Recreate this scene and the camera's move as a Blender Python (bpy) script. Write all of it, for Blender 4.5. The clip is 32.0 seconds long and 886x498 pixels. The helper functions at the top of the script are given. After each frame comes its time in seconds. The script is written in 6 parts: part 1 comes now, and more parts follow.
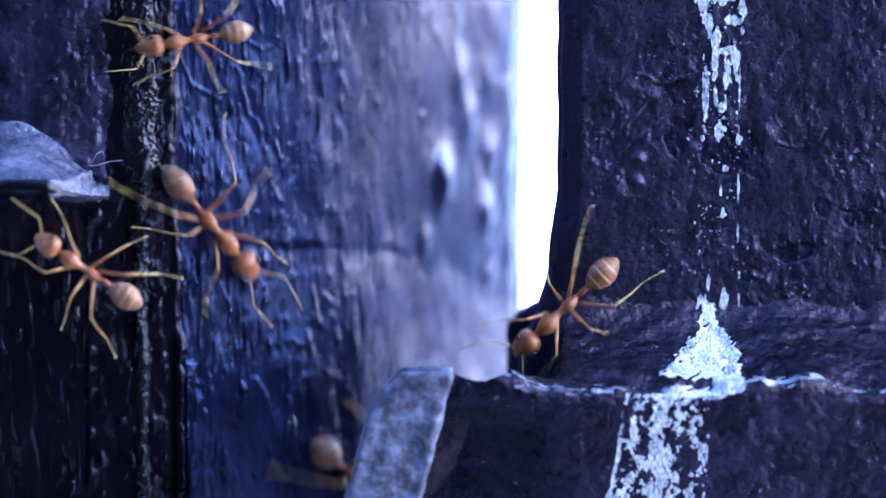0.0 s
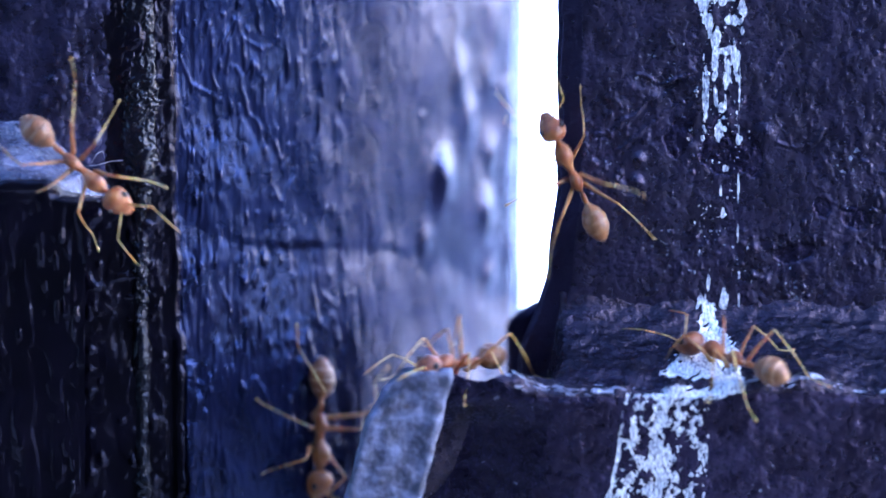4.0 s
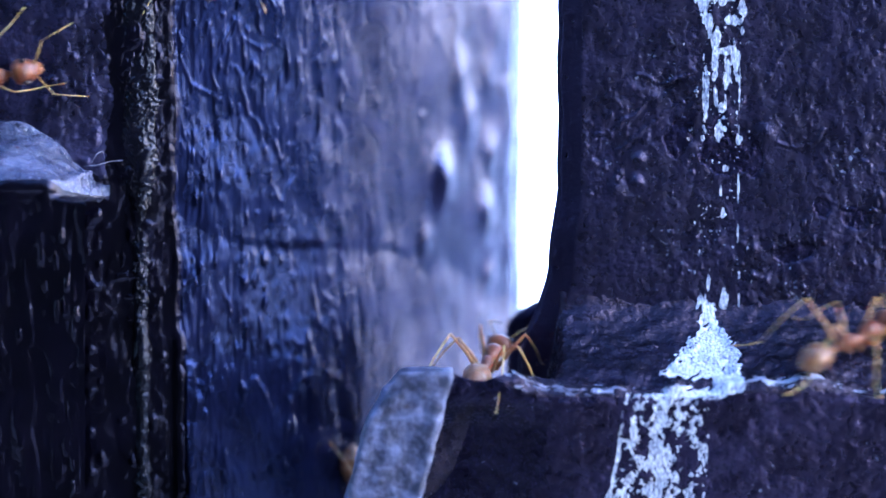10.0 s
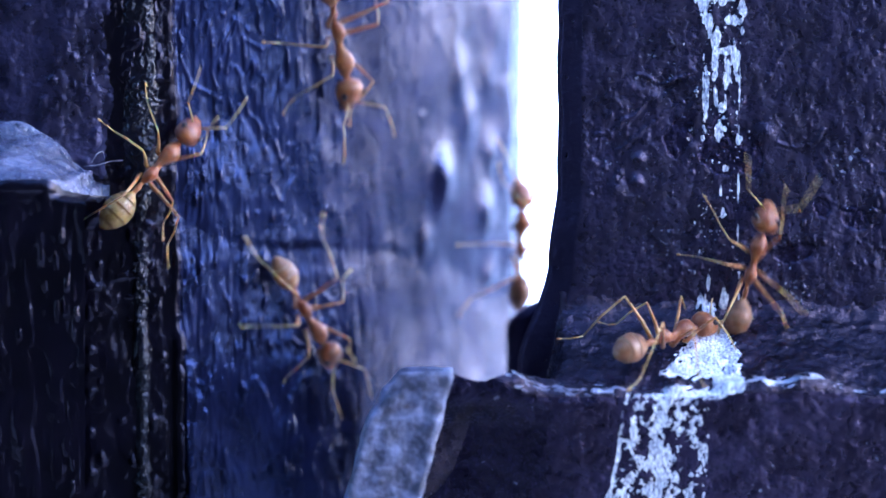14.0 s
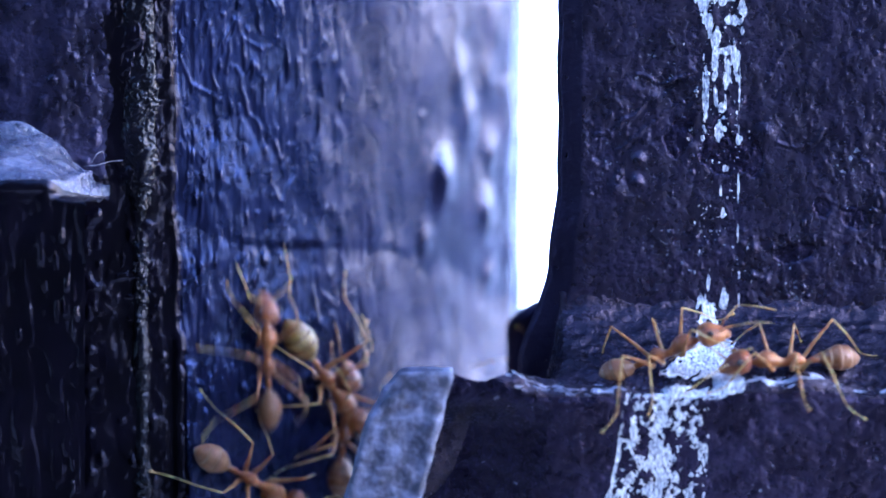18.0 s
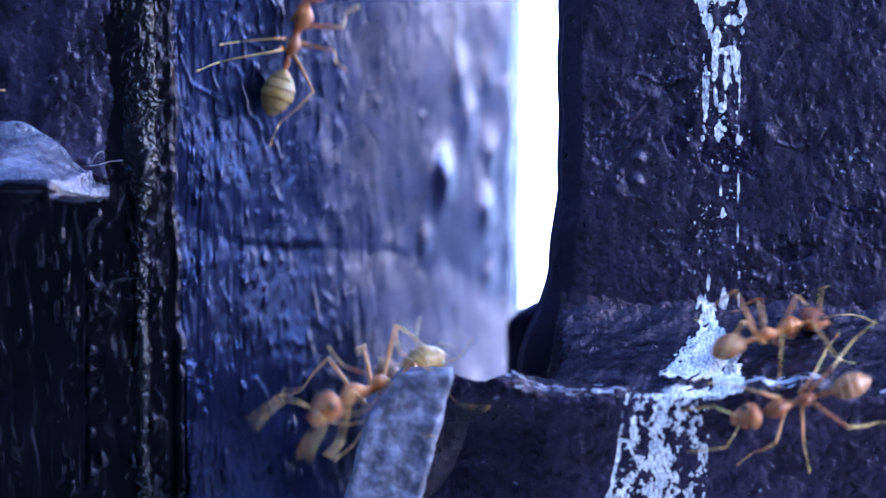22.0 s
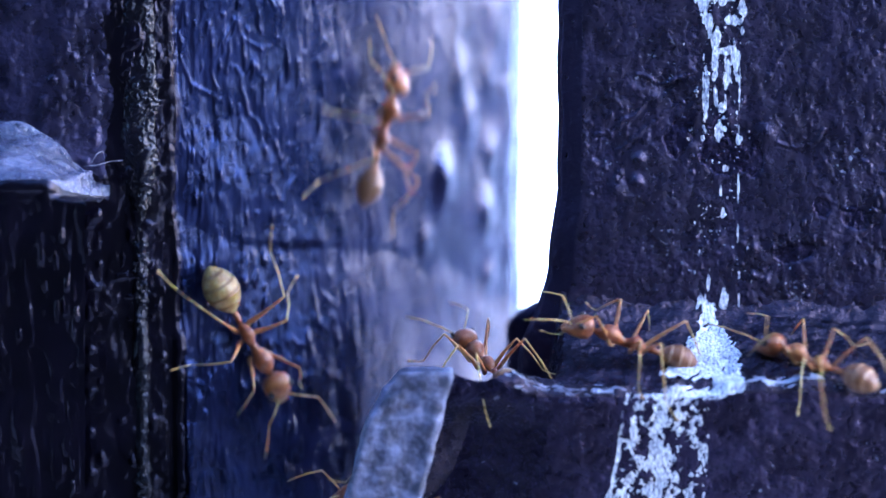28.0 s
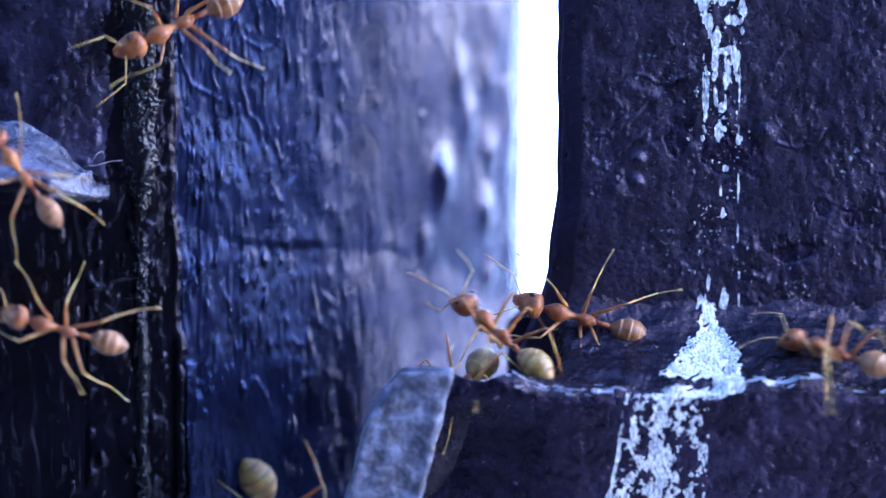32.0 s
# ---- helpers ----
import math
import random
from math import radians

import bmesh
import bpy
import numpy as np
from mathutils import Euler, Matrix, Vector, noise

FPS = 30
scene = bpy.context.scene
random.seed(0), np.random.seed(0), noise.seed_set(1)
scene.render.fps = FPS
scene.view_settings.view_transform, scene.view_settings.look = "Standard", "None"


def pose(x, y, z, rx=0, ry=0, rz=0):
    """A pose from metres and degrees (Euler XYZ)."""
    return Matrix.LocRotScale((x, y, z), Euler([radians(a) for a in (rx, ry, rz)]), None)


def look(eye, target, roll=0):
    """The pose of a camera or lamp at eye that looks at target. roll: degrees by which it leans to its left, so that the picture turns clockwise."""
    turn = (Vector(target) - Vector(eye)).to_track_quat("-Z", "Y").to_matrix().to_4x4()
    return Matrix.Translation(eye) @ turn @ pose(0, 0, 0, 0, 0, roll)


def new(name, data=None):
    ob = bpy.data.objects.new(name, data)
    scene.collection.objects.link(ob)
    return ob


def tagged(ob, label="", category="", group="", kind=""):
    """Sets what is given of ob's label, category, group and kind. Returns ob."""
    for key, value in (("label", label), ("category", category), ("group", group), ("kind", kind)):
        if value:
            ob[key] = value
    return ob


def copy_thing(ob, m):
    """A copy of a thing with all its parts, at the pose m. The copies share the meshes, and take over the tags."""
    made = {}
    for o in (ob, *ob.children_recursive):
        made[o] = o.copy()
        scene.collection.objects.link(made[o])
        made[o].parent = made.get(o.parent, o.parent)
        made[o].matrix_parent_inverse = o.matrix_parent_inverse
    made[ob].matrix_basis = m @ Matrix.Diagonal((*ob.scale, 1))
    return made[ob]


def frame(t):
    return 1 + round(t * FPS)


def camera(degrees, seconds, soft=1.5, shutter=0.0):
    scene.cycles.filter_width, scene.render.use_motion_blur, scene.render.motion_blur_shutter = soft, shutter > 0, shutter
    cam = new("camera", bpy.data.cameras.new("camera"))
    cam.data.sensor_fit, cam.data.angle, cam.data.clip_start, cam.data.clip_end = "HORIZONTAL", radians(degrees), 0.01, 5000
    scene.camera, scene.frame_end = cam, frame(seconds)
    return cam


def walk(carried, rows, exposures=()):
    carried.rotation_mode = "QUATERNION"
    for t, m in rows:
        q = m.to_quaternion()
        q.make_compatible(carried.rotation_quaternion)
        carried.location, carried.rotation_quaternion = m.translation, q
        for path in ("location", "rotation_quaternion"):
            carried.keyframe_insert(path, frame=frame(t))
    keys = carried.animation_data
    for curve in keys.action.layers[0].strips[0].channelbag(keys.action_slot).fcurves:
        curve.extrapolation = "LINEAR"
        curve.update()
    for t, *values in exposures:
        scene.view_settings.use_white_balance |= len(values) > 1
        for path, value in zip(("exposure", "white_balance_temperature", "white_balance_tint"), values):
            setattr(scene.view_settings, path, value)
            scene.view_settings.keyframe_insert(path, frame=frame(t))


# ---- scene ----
import itertools

MM = 0.001

# ---- camera: a close-up lens on a stand, looking slightly down ----
FAR = 0.2128
TILT = radians(8)
cam = camera(14.0, 32.0, soft=1.6, shutter=0.5)
cam.data.dof.use_dof = True
cam.data.dof.focus_distance = 0.2117
cam.data.dof.aperture_fstop = 18
EYE = (0.0, -FAR * math.cos(TILT), FAR * math.sin(TILT))
walk(cam, [(0.0, look(EYE, (0, 0, 0))), (32.0, look(EYE, (0, 0, 0)))],
     exposures=[(0.0, 1.16, 4640, 21), (32.0, 1.16, 4640, 21)])

# ---- world and sun: bright hazy daylight, mostly from behind the gate ----
world = bpy.data.worlds.new("world")
scene.world = world
world.use_nodes = True
wt = world.node_tree
sky = wt.nodes.new("ShaderNodeTexSky")
sky.sky_type = 'NISHITA'
sky.sun_disc = False
sky.sun_elevation = radians(25)
sky.sun_rotation = radians(84.3)
sky.dust_density = 1.5
wt.links.new(sky.outputs[0], wt.nodes["Background"].inputs[0])
wt.nodes["Background"].inputs[1].default_value = 0.66

sun = new("sun", bpy.data.lights.new("sun", 'SUN'))
sun.data.energy = 2.0
sun.data.angle = radians(12)
sun.data.color = (0.72, 0.86, 1.0)
sun.matrix_basis = look((0.995 * math.cos(radians(25)), 0.0995 * math.cos(radians(25)), math.sin(radians(25))), (0, 0, 0))


# ---- materials ----
def material(name):
    m = bpy.data.materials.new(name)
    m.use_nodes = True
    nt = m.node_tree
    return m, nt, nt.nodes["Principled BSDF"]


def node(nt, kind, **values):
    n = nt.nodes.new(kind)
    for key, value in values.items():
        n.inputs[key].default_value = value
    return n


def noise_tex(nt, scale, detail=4, rough=0.55, stretch=(1, 1, 1)):
    """Noise in millimetres of the place."""
    geo = nt.nodes.new("ShaderNodeNewGeometry")
    mul = nt.nodes.new("ShaderNodeVectorMath")
    mul.operation = 'MULTIPLY'
    mul.inputs[1].default_value = [1000 * s for s in stretch]
    nt.links.new(geo.outputs["Position"], mul.inputs[0])
    n = node(nt, "ShaderNodeTexNoise", Scale=scale, Detail=detail, Roughness=rough)
    nt.links.new(mul.outputs[0], n.inputs["Vector"])
    return n


def ramp(nt, source, stops):
    r = nt.nodes.new("ShaderNodeValToRGB")
    while len(r.color_ramp.elements) < len(stops):
        r.color_ramp.elements.new(0.5)
    for e, (p, c) in zip(r.color_ramp.elements, stops):
        e.position = p
        e.color = (*c, 1) if isinstance(c, tuple) else (c, c, c, 1)
    nt.links.new(source, r.inputs[0])
    return r


def paint(name, dark, light, tint, rough=(0.28, 0.5), spec=0.5, grain=(1, 1, 1), bump=0.6, rust=None, size=2.2, patch=0.35):
    m, nt, p = material(name)
    big = noise_tex(nt, patch, 5, 0.6)
    col = ramp(nt, big.outputs[0], [(0.4, dark), (0.64, light)])
    out = col.outputs[0]
    if rust:
        spot = noise_tex(nt, 0.5, 6, 0.7)
        mask = ramp(nt, spot.outputs[0], [(0.60, 0.0), (0.68, 1.0)])
        mix = nt.nodes.new("ShaderNodeMix")
        mix.data_type = 'RGBA'
        nt.links.new(mask.outputs[0], mix.inputs[0])
        nt.links.new(out, mix.inputs[6])
        mix.inputs[7].default_value = (*rust, 1)
        out = mix.outputs[2]
    nt.links.new(out, p.inputs["Base Color"])
    fine = noise_tex(nt, size, 6, 0.62, grain)
    rr = ramp(nt, fine.outputs[0], [(0.3, rough[0]), (0.75, rough[1])])
    nt.links.new(rr.outputs[0], p.inputs["Roughness"])
    p.inputs["Specular IOR Level"].default_value = spec
    p.inputs["Specular Tint"].default_value = (*tint, 1)
    b = node(nt, "ShaderNodeBump", Strength=bump, Distance=0.0004)
    nt.links.new(fine.outputs[0], b.inputs["Height"])
    nt.links.new(b.outputs[0], p.inputs["Normal"])
    return m


TINT = (0.6, 0.48, 1.0)
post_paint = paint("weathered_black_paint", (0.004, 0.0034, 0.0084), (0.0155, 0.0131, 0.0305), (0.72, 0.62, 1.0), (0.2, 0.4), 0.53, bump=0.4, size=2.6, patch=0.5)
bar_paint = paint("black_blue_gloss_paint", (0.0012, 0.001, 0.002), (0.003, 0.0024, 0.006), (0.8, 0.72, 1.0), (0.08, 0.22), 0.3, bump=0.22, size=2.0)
# bare undercoat on the post, and shade painted on the strap's left end
bare_shade_paint = paint("dark_undercoat_and_shade", (0.0018, 0.0015, 0.004), (0.01, 0.0088, 0.021), TINT, (0.16, 0.36), 0.36, bump=0.4, size=3.0, patch=0.8)
# pale colour that stands for the highlight on the strap's front edge
rim_highlight_paint = paint("bright_rim_highlight", (0.13, 0.13, 0.19), (0.45, 0.46, 0.56), (1, 1, 1), (0.2, 0.4), 0.6)
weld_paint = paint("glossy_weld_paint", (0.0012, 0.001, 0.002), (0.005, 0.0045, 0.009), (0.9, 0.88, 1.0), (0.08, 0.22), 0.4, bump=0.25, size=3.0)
# the shade on the post's inner side, put into a darker colour
edge_shade_paint = paint("shade_black_edge_paint", (0.002, 0.0017, 0.0045), (0.006, 0.0052, 0.013), TINT, (0.25, 0.45), 0.5, bump=0.4, size=2.0)
stile_paint = paint("brushed_black_paint", (0.0046, 0.0046, 0.0125), (0.0108, 0.0115, 0.033), (0.275, 0.375, 1.0), (0.07, 0.2), 0.6, (1.6, 1.6, 0.2), 0.26)
bar_face_paint = paint("scuffed_black_paint", (0.0025, 0.0022, 0.006), (0.02, 0.018, 0.042), (0.66, 0.6, 1.0), (0.2, 0.4), 0.6, bump=0.35, size=2.0, patch=0.4)
strap_paint = paint("thick_black_paint", (0.0013, 0.001, 0.0028), (0.007, 0.0057, 0.014), (0.9, 0.7, 1.0), (0.14, 0.36), 0.46, bump=0.55, rust=(0.014, 0.012, 0.026), size=2.4, patch=0.45)
dusty_black = paint("dusty_black_paint", (0.0016, 0.0013, 0.0034), (0.021, 0.0175, 0.039), (0.68, 0.52, 1.0), (0.2, 0.42), 0.5, bump=0.5, size=2.2, patch=0.3)
plate_paint = paint("worn_grey_primer", (0.035, 0.035, 0.058), (0.19, 0.19, 0.28), (1, 1, 1), (0.28, 0.55), 0.5, bump=0.4, rust=(0.05, 0.036, 0.045), size=3.2, patch=1.1)
# dust plus the sky light on the lug's top, put into its colour
skylit_dust_paint = paint("skylit_dusty_paint", (0.03, 0.031, 0.06), (0.15, 0.155, 0.24), (0.85, 0.9, 1), (0.14, 0.4), 0.9, rust=(0.02, 0.02, 0.04), size=2.2, patch=0.3)
# pale grey for the flecks on strap and post and for the paint threads
pale_grey_paint = paint("pale_grey_fleck_paint", (0.07, 0.07, 0.11), (0.24, 0.25, 0.34), (1, 1, 1), (0.3, 0.5), 0.5)


def white_material():
    """White paint, thick in places and worn thin to the black in others."""
    m, nt, p = material("white_paint_spill")
    n = noise_tex(nt, 4.5, 5, 0.65, (1.6, 1.0, 0.7))
    c = ramp(nt, n.outputs[0], [(0.33, (0.07, 0.072, 0.13)), (0.47, (0.5, 0.51, 0.58)), (0.58, (0.84, 0.84, 0.84))])
    nt.links.new(c.outputs[0], p.inputs["Base Color"])
    p.inputs["Roughness"].default_value = 0.4
    b = node(nt, "ShaderNodeBump", Strength=0.5, Distance=0.0001)
    nt.links.new(n.outputs[0], b.inputs["Height"])
    nt.links.new(b.outputs[0], p.inputs["Normal"])
    return m


spill_white = white_material()


# ---- relief ----
def lattice(ix, iy, iz, seed):
    h = (ix * 374761393 + iy * 668265263 + iz * 2147483647 + seed * 974711) & 0xFFFFFFFF
    h = ((h ^ (h >> 13)) * 1274126177) & 0xFFFFFFFF
    h = ((h ^ (h >> 15)) * 2246822519) & 0xFFFFFFFF
    return ((h ^ (h >> 16)) & 0xFFFF) / 32767.5 - 1.0


def grain(P, size, seed=1):
    """Smooth noise, -1 to 1, over an array of points in millimetres; size is a length or one for each axis."""
    q = P / np.asarray(size, float)
    i = np.floor(q).astype(np.int64)
    f = q - i
    f = f * f * (3 - 2 * f)
    total = 0.0
    for dx, dy, dz in itertools.product((0, 1), repeat=3):
        w = (f[..., 0] if dx else 1 - f[..., 0]) * (f[..., 1] if dy else 1 - f[..., 1]) * (f[..., 2] if dz else 1 - f[..., 2])
        total = total + w * lattice(i[..., 0] + dx, i[..., 1] + dy, i[..., 2] + dz, seed)
    return total


TWIST = np.array(Euler((0.7, 0.4, 0.9)).to_matrix())


def fbm(P, size, seed=1, octaves=3):
    size = np.asarray(size, float)
    q = (P / size) @ TWIST
    total = 0.0
    for k in range(octaves):
        total = total + grain(q * 2 ** k, 1.0, seed + k) * 0.5 ** k
        q = q @ TWIST
    return total


def lacy(P, size, seed=1):
    """Upright noise in three octaves."""
    size = np.asarray(size, float)
    return (grain(P, size, seed) + 0.6 * grain(P + 0.37, size * 0.47, seed + 1) + 0.35 * grain(P + 0.71, size * 0.23, seed + 2)) * 0.8


def step(a, b, x):
    t = np.clip((x - a) / (b - a), 0, 1)
    return t * t * (3 - 2 * t)


def normals(P):
    n = np.cross(np.gradient(P, axis=0), np.gradient(P, axis=1))
    return n / np.maximum(np.linalg.norm(n, axis=2, keepdims=True), 1e-9)


def mesh_of(name, verts, faces, mat, smooth=True):
    me = bpy.data.meshes.new(name)
    me.from_pydata((np.asarray(verts) * MM).tolist(), [], faces)
    me.materials.append(mat)
    me.polygons.foreach_set("use_smooth", [smooth] * len(me.polygons))
    me.update()
    return me


def grid_faces(nu, nv, closed=False):
    i = np.arange(nu * nv).reshape(nu, nv)
    if closed:
        i = np.vstack([i, i[:1]])
    return np.stack([i[:-1, :-1], i[1:, :-1], i[1:, 1:], i[:-1, 1:]], -1).reshape(-1, 4).tolist()


def rail(points, spacing):
    """Points along a polyline, at the spacing given for each of its legs."""
    out = []
    for (a, b, s) in zip(points[:-1], points[1:], spacing):
        a, b = np.array(a, float), np.array(b, float)
        n = max(1, int(np.linalg.norm(b - a) / s))
        out += [a + (b - a) * k / n for k in range(n)]
    return np.array(out)


def heights(dense, low=-900.0, high=900.0, a=-17.0, b=18.0):
    """Heights for a bar that is finely made near the hinge and plain beyond."""
    return np.concatenate([[low, low / 3, -80.0, -30.0], np.arange(a, b, dense), [30.0, 80.0, high / 3, high]])


def near_hinge(z):
    return step(-30, -17, z) * (1 - step(18, 30, z))


def facing(P, N, towards):
    return N if (N[..., 1] * -1 + N[..., 0] * 0.3).mean() * towards > 0 else -N


# ---- ground, glowing haze card and added unseen wall ----
def ground():
    me = mesh_of("ground", [(-60000, -60000, -900), (60000, -60000, -900), (60000, 60000, -900), (-60000, 60000, -900)], [(0, 1, 2, 3)],
                 paint("grey_concrete", (0.2, 0.2, 0.195), (0.3, 0.295, 0.285), (1, 1, 1), (0.7, 0.9), 0.3))
    tagged(new("ground", me), "grey concrete ground under the gate", "ground", kind="structure")


def backdrop():
    # an emissive card: the haze's brightness is put in as its own glow
    m, nt, p = material("haze_glow")
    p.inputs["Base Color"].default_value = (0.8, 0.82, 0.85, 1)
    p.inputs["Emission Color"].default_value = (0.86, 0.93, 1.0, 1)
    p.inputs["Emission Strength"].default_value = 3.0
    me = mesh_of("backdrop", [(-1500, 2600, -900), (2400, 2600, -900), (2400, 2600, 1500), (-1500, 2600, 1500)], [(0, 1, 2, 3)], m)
    tagged(new("backdrop", me), "glowing card standing in for overbright pale haze far behind the gate", "backdrop", kind="structure")


def unseen_blocker():
    # added out of view behind the camera, to keep sky light off the front
    me = mesh_of("unseen_blocker", [(-3500, -800, -900), (780, -800, -900), (780, -800, 1400), (-3500, -800, 1400),
                               (-3500, -1000, -900), (780, -1000, -900), (780, -1000, 1400), (-3500, -1000, 1400)],
                 [(0, 1, 2, 3), (5, 4, 7, 6), (3, 2, 6, 7), (4, 0, 3, 7), (1, 5, 6, 2)],
                 paint("dark_blocker", (0.012, 0.012, 0.012), (0.025, 0.024, 0.022), (1, 1, 1), (0.7, 0.9), 0.2), False)
    tagged(new("unseen_blocker", me), "added unseen dark wall behind the camera, dimming the gate's front", "wall", kind="structure")


# ---- left stile: a heavy bar whose inner face turns away to the gap ----
def stile_depth(x):
    """How far back the rounded inner face lies at x."""
    u = x + 15.8
    return 2.8 + 0.3 * u + 0.0285 * u * u


BEND = [(x, stile_depth(x)) for x in (-15.8, -14.6, -13.4, -12.2, -11.0, -9.8, -8.6, -7.4, -6.2, -5.0, -3.8, -2.6, -1.4, -0.2, 1.0, 2.0, 3.1)]
STILE = [(-60, 1.0), (-40, 1.0), (-22.5, 1.0), (-20.0, 1.45), (-17.0, 2.0), (-16.0, 2.3)] + BEND + [(4.4, 20.5), (5.15, 22.6), (5.0, 24.6), (-60, 24.6), (-60, 1.0)]

STILE_STEP = [6, 0.13, 0.1, 0.08, 0.08, 0.06] + [0.075] * 8 + [0.1] * 8 + [0.1, 0.1, 0.3, 6, 6]


def ridge(P, path, width, height, seed=1, ragged=0.15):
    """A raised thread of paint along a path of (x, z)."""
    q = np.stack([P[..., 0] + ragged * grain(P, 0.7, seed), P[..., 2] + ragged * grain(P, 0.7, seed + 1)], -1)
    near = 99.0
    for a, b in zip(path, path[1:]):
        a, b = np.array(a), np.array(b)
        d = b - a
        t = np.clip(((q - a) @ d) / (d @ d), 0, 1)
        near = np.minimum(near, np.linalg.norm(q - a - t[..., None] * d, axis=-1))
    return height * np.exp(-(near / width) ** 2)


RUNS = (((-12.9, 10.1), (-12.6, 11.8), (-12.3, 13.3), (-11.8, 12.2), (-10.9, 11.3)), ((-12.4, 13.2), (-13.8, 10.3), (-13.3, 8.5)),
        ((-15.6, 12.5), (-15.5, 10.7), (-14.9, 9.4), (-14.1, 9.0), (-13.2, 8.4)), ((-12.2, 10.2), (-11.8, 8.8), (-11.6, 7.6), (-10.3, 5.8), (-9.8, 4.6)),
        ((-14.4, 5.8), (-14.5, 5.3), (-14.3, 4.9), (-14.1, 5.3), (-14.3, 5.8)))


def stile_surface():
    line = rail(STILE, STILE_STEP)
    z = heights(0.1)
    P = np.zeros((len(line), len(z), 3))
    P[..., :2] = line[:, None, :]
    P[..., 2] = z[None, :]
    P[..., 0] += 0.2 * fbm(P * (0, 0, 1), (9, 9, 2.4), 97, 4) * np.exp(-((P[..., 0] + 15.9) / 0.7) ** 2) * near_hinge(P[..., 2])
    N = normals(P)
    inner = step(-16.3, -15.6, P[..., 0]) * (P[..., 1] < 24)
    outer = 1 - inner
    far = step(-12.5, -3, P[..., 0])
    close = 1 - far
    rough = np.exp(-((P[..., 0] + 18.0) / 1.2) ** 2) * (P[..., 1] < 3) * (P[..., 0] < -16) * (0.3 + 0.7 * step(1, 5, P[..., 2]))
    bend = P + 0.3 * np.stack([grain(P, 2.6, 22), grain(P, 2.6, 23), 0 * P[..., 0]], -1)
    # long brush marks, short sags and beads of paint
    d = inner * (0.055 - 0.025 * far) * fbm(bend, (1.0, 1.0, 12.0), 3, 3)
    d += inner * (0.045 * close + 0.014) * fbm(bend, (0.42, 0.42, 1.8), 8, 3)
    d += inner * (0.5 * close + 0.15) * np.clip(grain(bend, (0.2, 0.2, 1.3), 21) - 0.5, 0, 1) * step(-0.7, 0.3, grain(P, 2.6, 24))
    d += inner * (0.3 * close + 0.08) * np.clip(grain(bend, (0.18, 0.18, 0.5), 25) - 0.55, 0, 1) * step(-0.3, 0.5, grain(P, 2.2, 26))
    d += inner * 0.1 * np.exp(-(fbm(bend, (1.9, 1.9, 6.0), 27, 3) / 0.05) ** 2) * (1.05 - far) * step(-0.2, 0.4, grain(P, (2.5, 2.5, 4), 28))
    d += inner * (0.12 * close * grain(bend, (1.5, 1.5, 3.8), 29) + 0.2 * grain(P, (4.5, 4.5, 9), 9) + 0.05 * far * fbm(P, (1.5, 1.5, 5.5), 33, 3))
    for k, path in enumerate(RUNS):
        d += inner * ridge(P, path, 0.09, 0.11, 200 + 2 * k) * (0.4 + 0.6 * step(-0.3, 0.4, grain(P, 1.2, 219)))
    d += outer * (0.09 * fbm(P, (1.2, 1.2, 2.0), 12, 3) + 0.15 * grain(P, 4.0, 15) + 0.35 * np.clip(grain(P, 0.62, 16) - 0.42, 0, 1) + 0.2 * np.clip(grain(P, 0.34, 17) - 0.45, 0, 1))
    d += rough * (0.30 * np.abs(fbm(P, (0.8, 0.8, 1.1), 31, 4)) + 0.14 * np.abs(fbm(P, 0.32, 34, 3)))
    # a shallow seam across the inner face, and under it the plate leaning out
    seam = -0.65 - 0.035 * (P[..., 0] + 8) * np.abs(P[..., 0] + 8) + 0.22 * grain(P, 1.7, 77)
    over = P[..., 2] - seam
    span = step(-14.0, -11, P[..., 0]) * (1 - step(-3.2, -1.5, P[..., 0]))
    d += inner * 0.085 * np.clip(-over, 0, 16)
    gaps = 0.35 + 0.65 * step(-0.6, 0.1, grain(P, (1.6, 1.6, 99), 78))
    d += inner * span * gaps * 0.15 * step(-0.35, 0.25, over) * np.exp(-np.clip(over, 0, 9) / 1.6)
    # lumps and runs of thick paint near the far edge
    for cx, cz, wide, tall, h in ((-0.2, 2.3, 0.6, 1.5, 0.62), (-0.1, 0.8, 0.5, 0.7, 0.15), (2.7, -0.3, 0.45, 1.3, 0.45), (-1.2, -1.6, 0.4, 1.1, 0.16), (1.0, 8.4, 0.45, 1.6, 0.24),
                                  (1.5, 5.8, 0.45, 1.7, 0.24), (2.9, 8.2, 0.45, 1.3, 0.14), (3.0, 3.4, 0.4, 1.0, 0.12), (3.0, -4.4, 0.4, 1.0, 0.16)):
        d += inner * h * np.exp(-(((P[..., 0] - cx) / wide) ** 2 + ((P[..., 2] - cz - 0.2) / tall) ** 2))
    # ragged paint along the far edge
    d += inner * 0.06 * fbm(P, (1.6, 1.6, 3.0), 87, 2) * step(1.0, 3.5, P[..., 0])
    P += N * (d * near_hinge(P[..., 2]))[..., None]
    return P


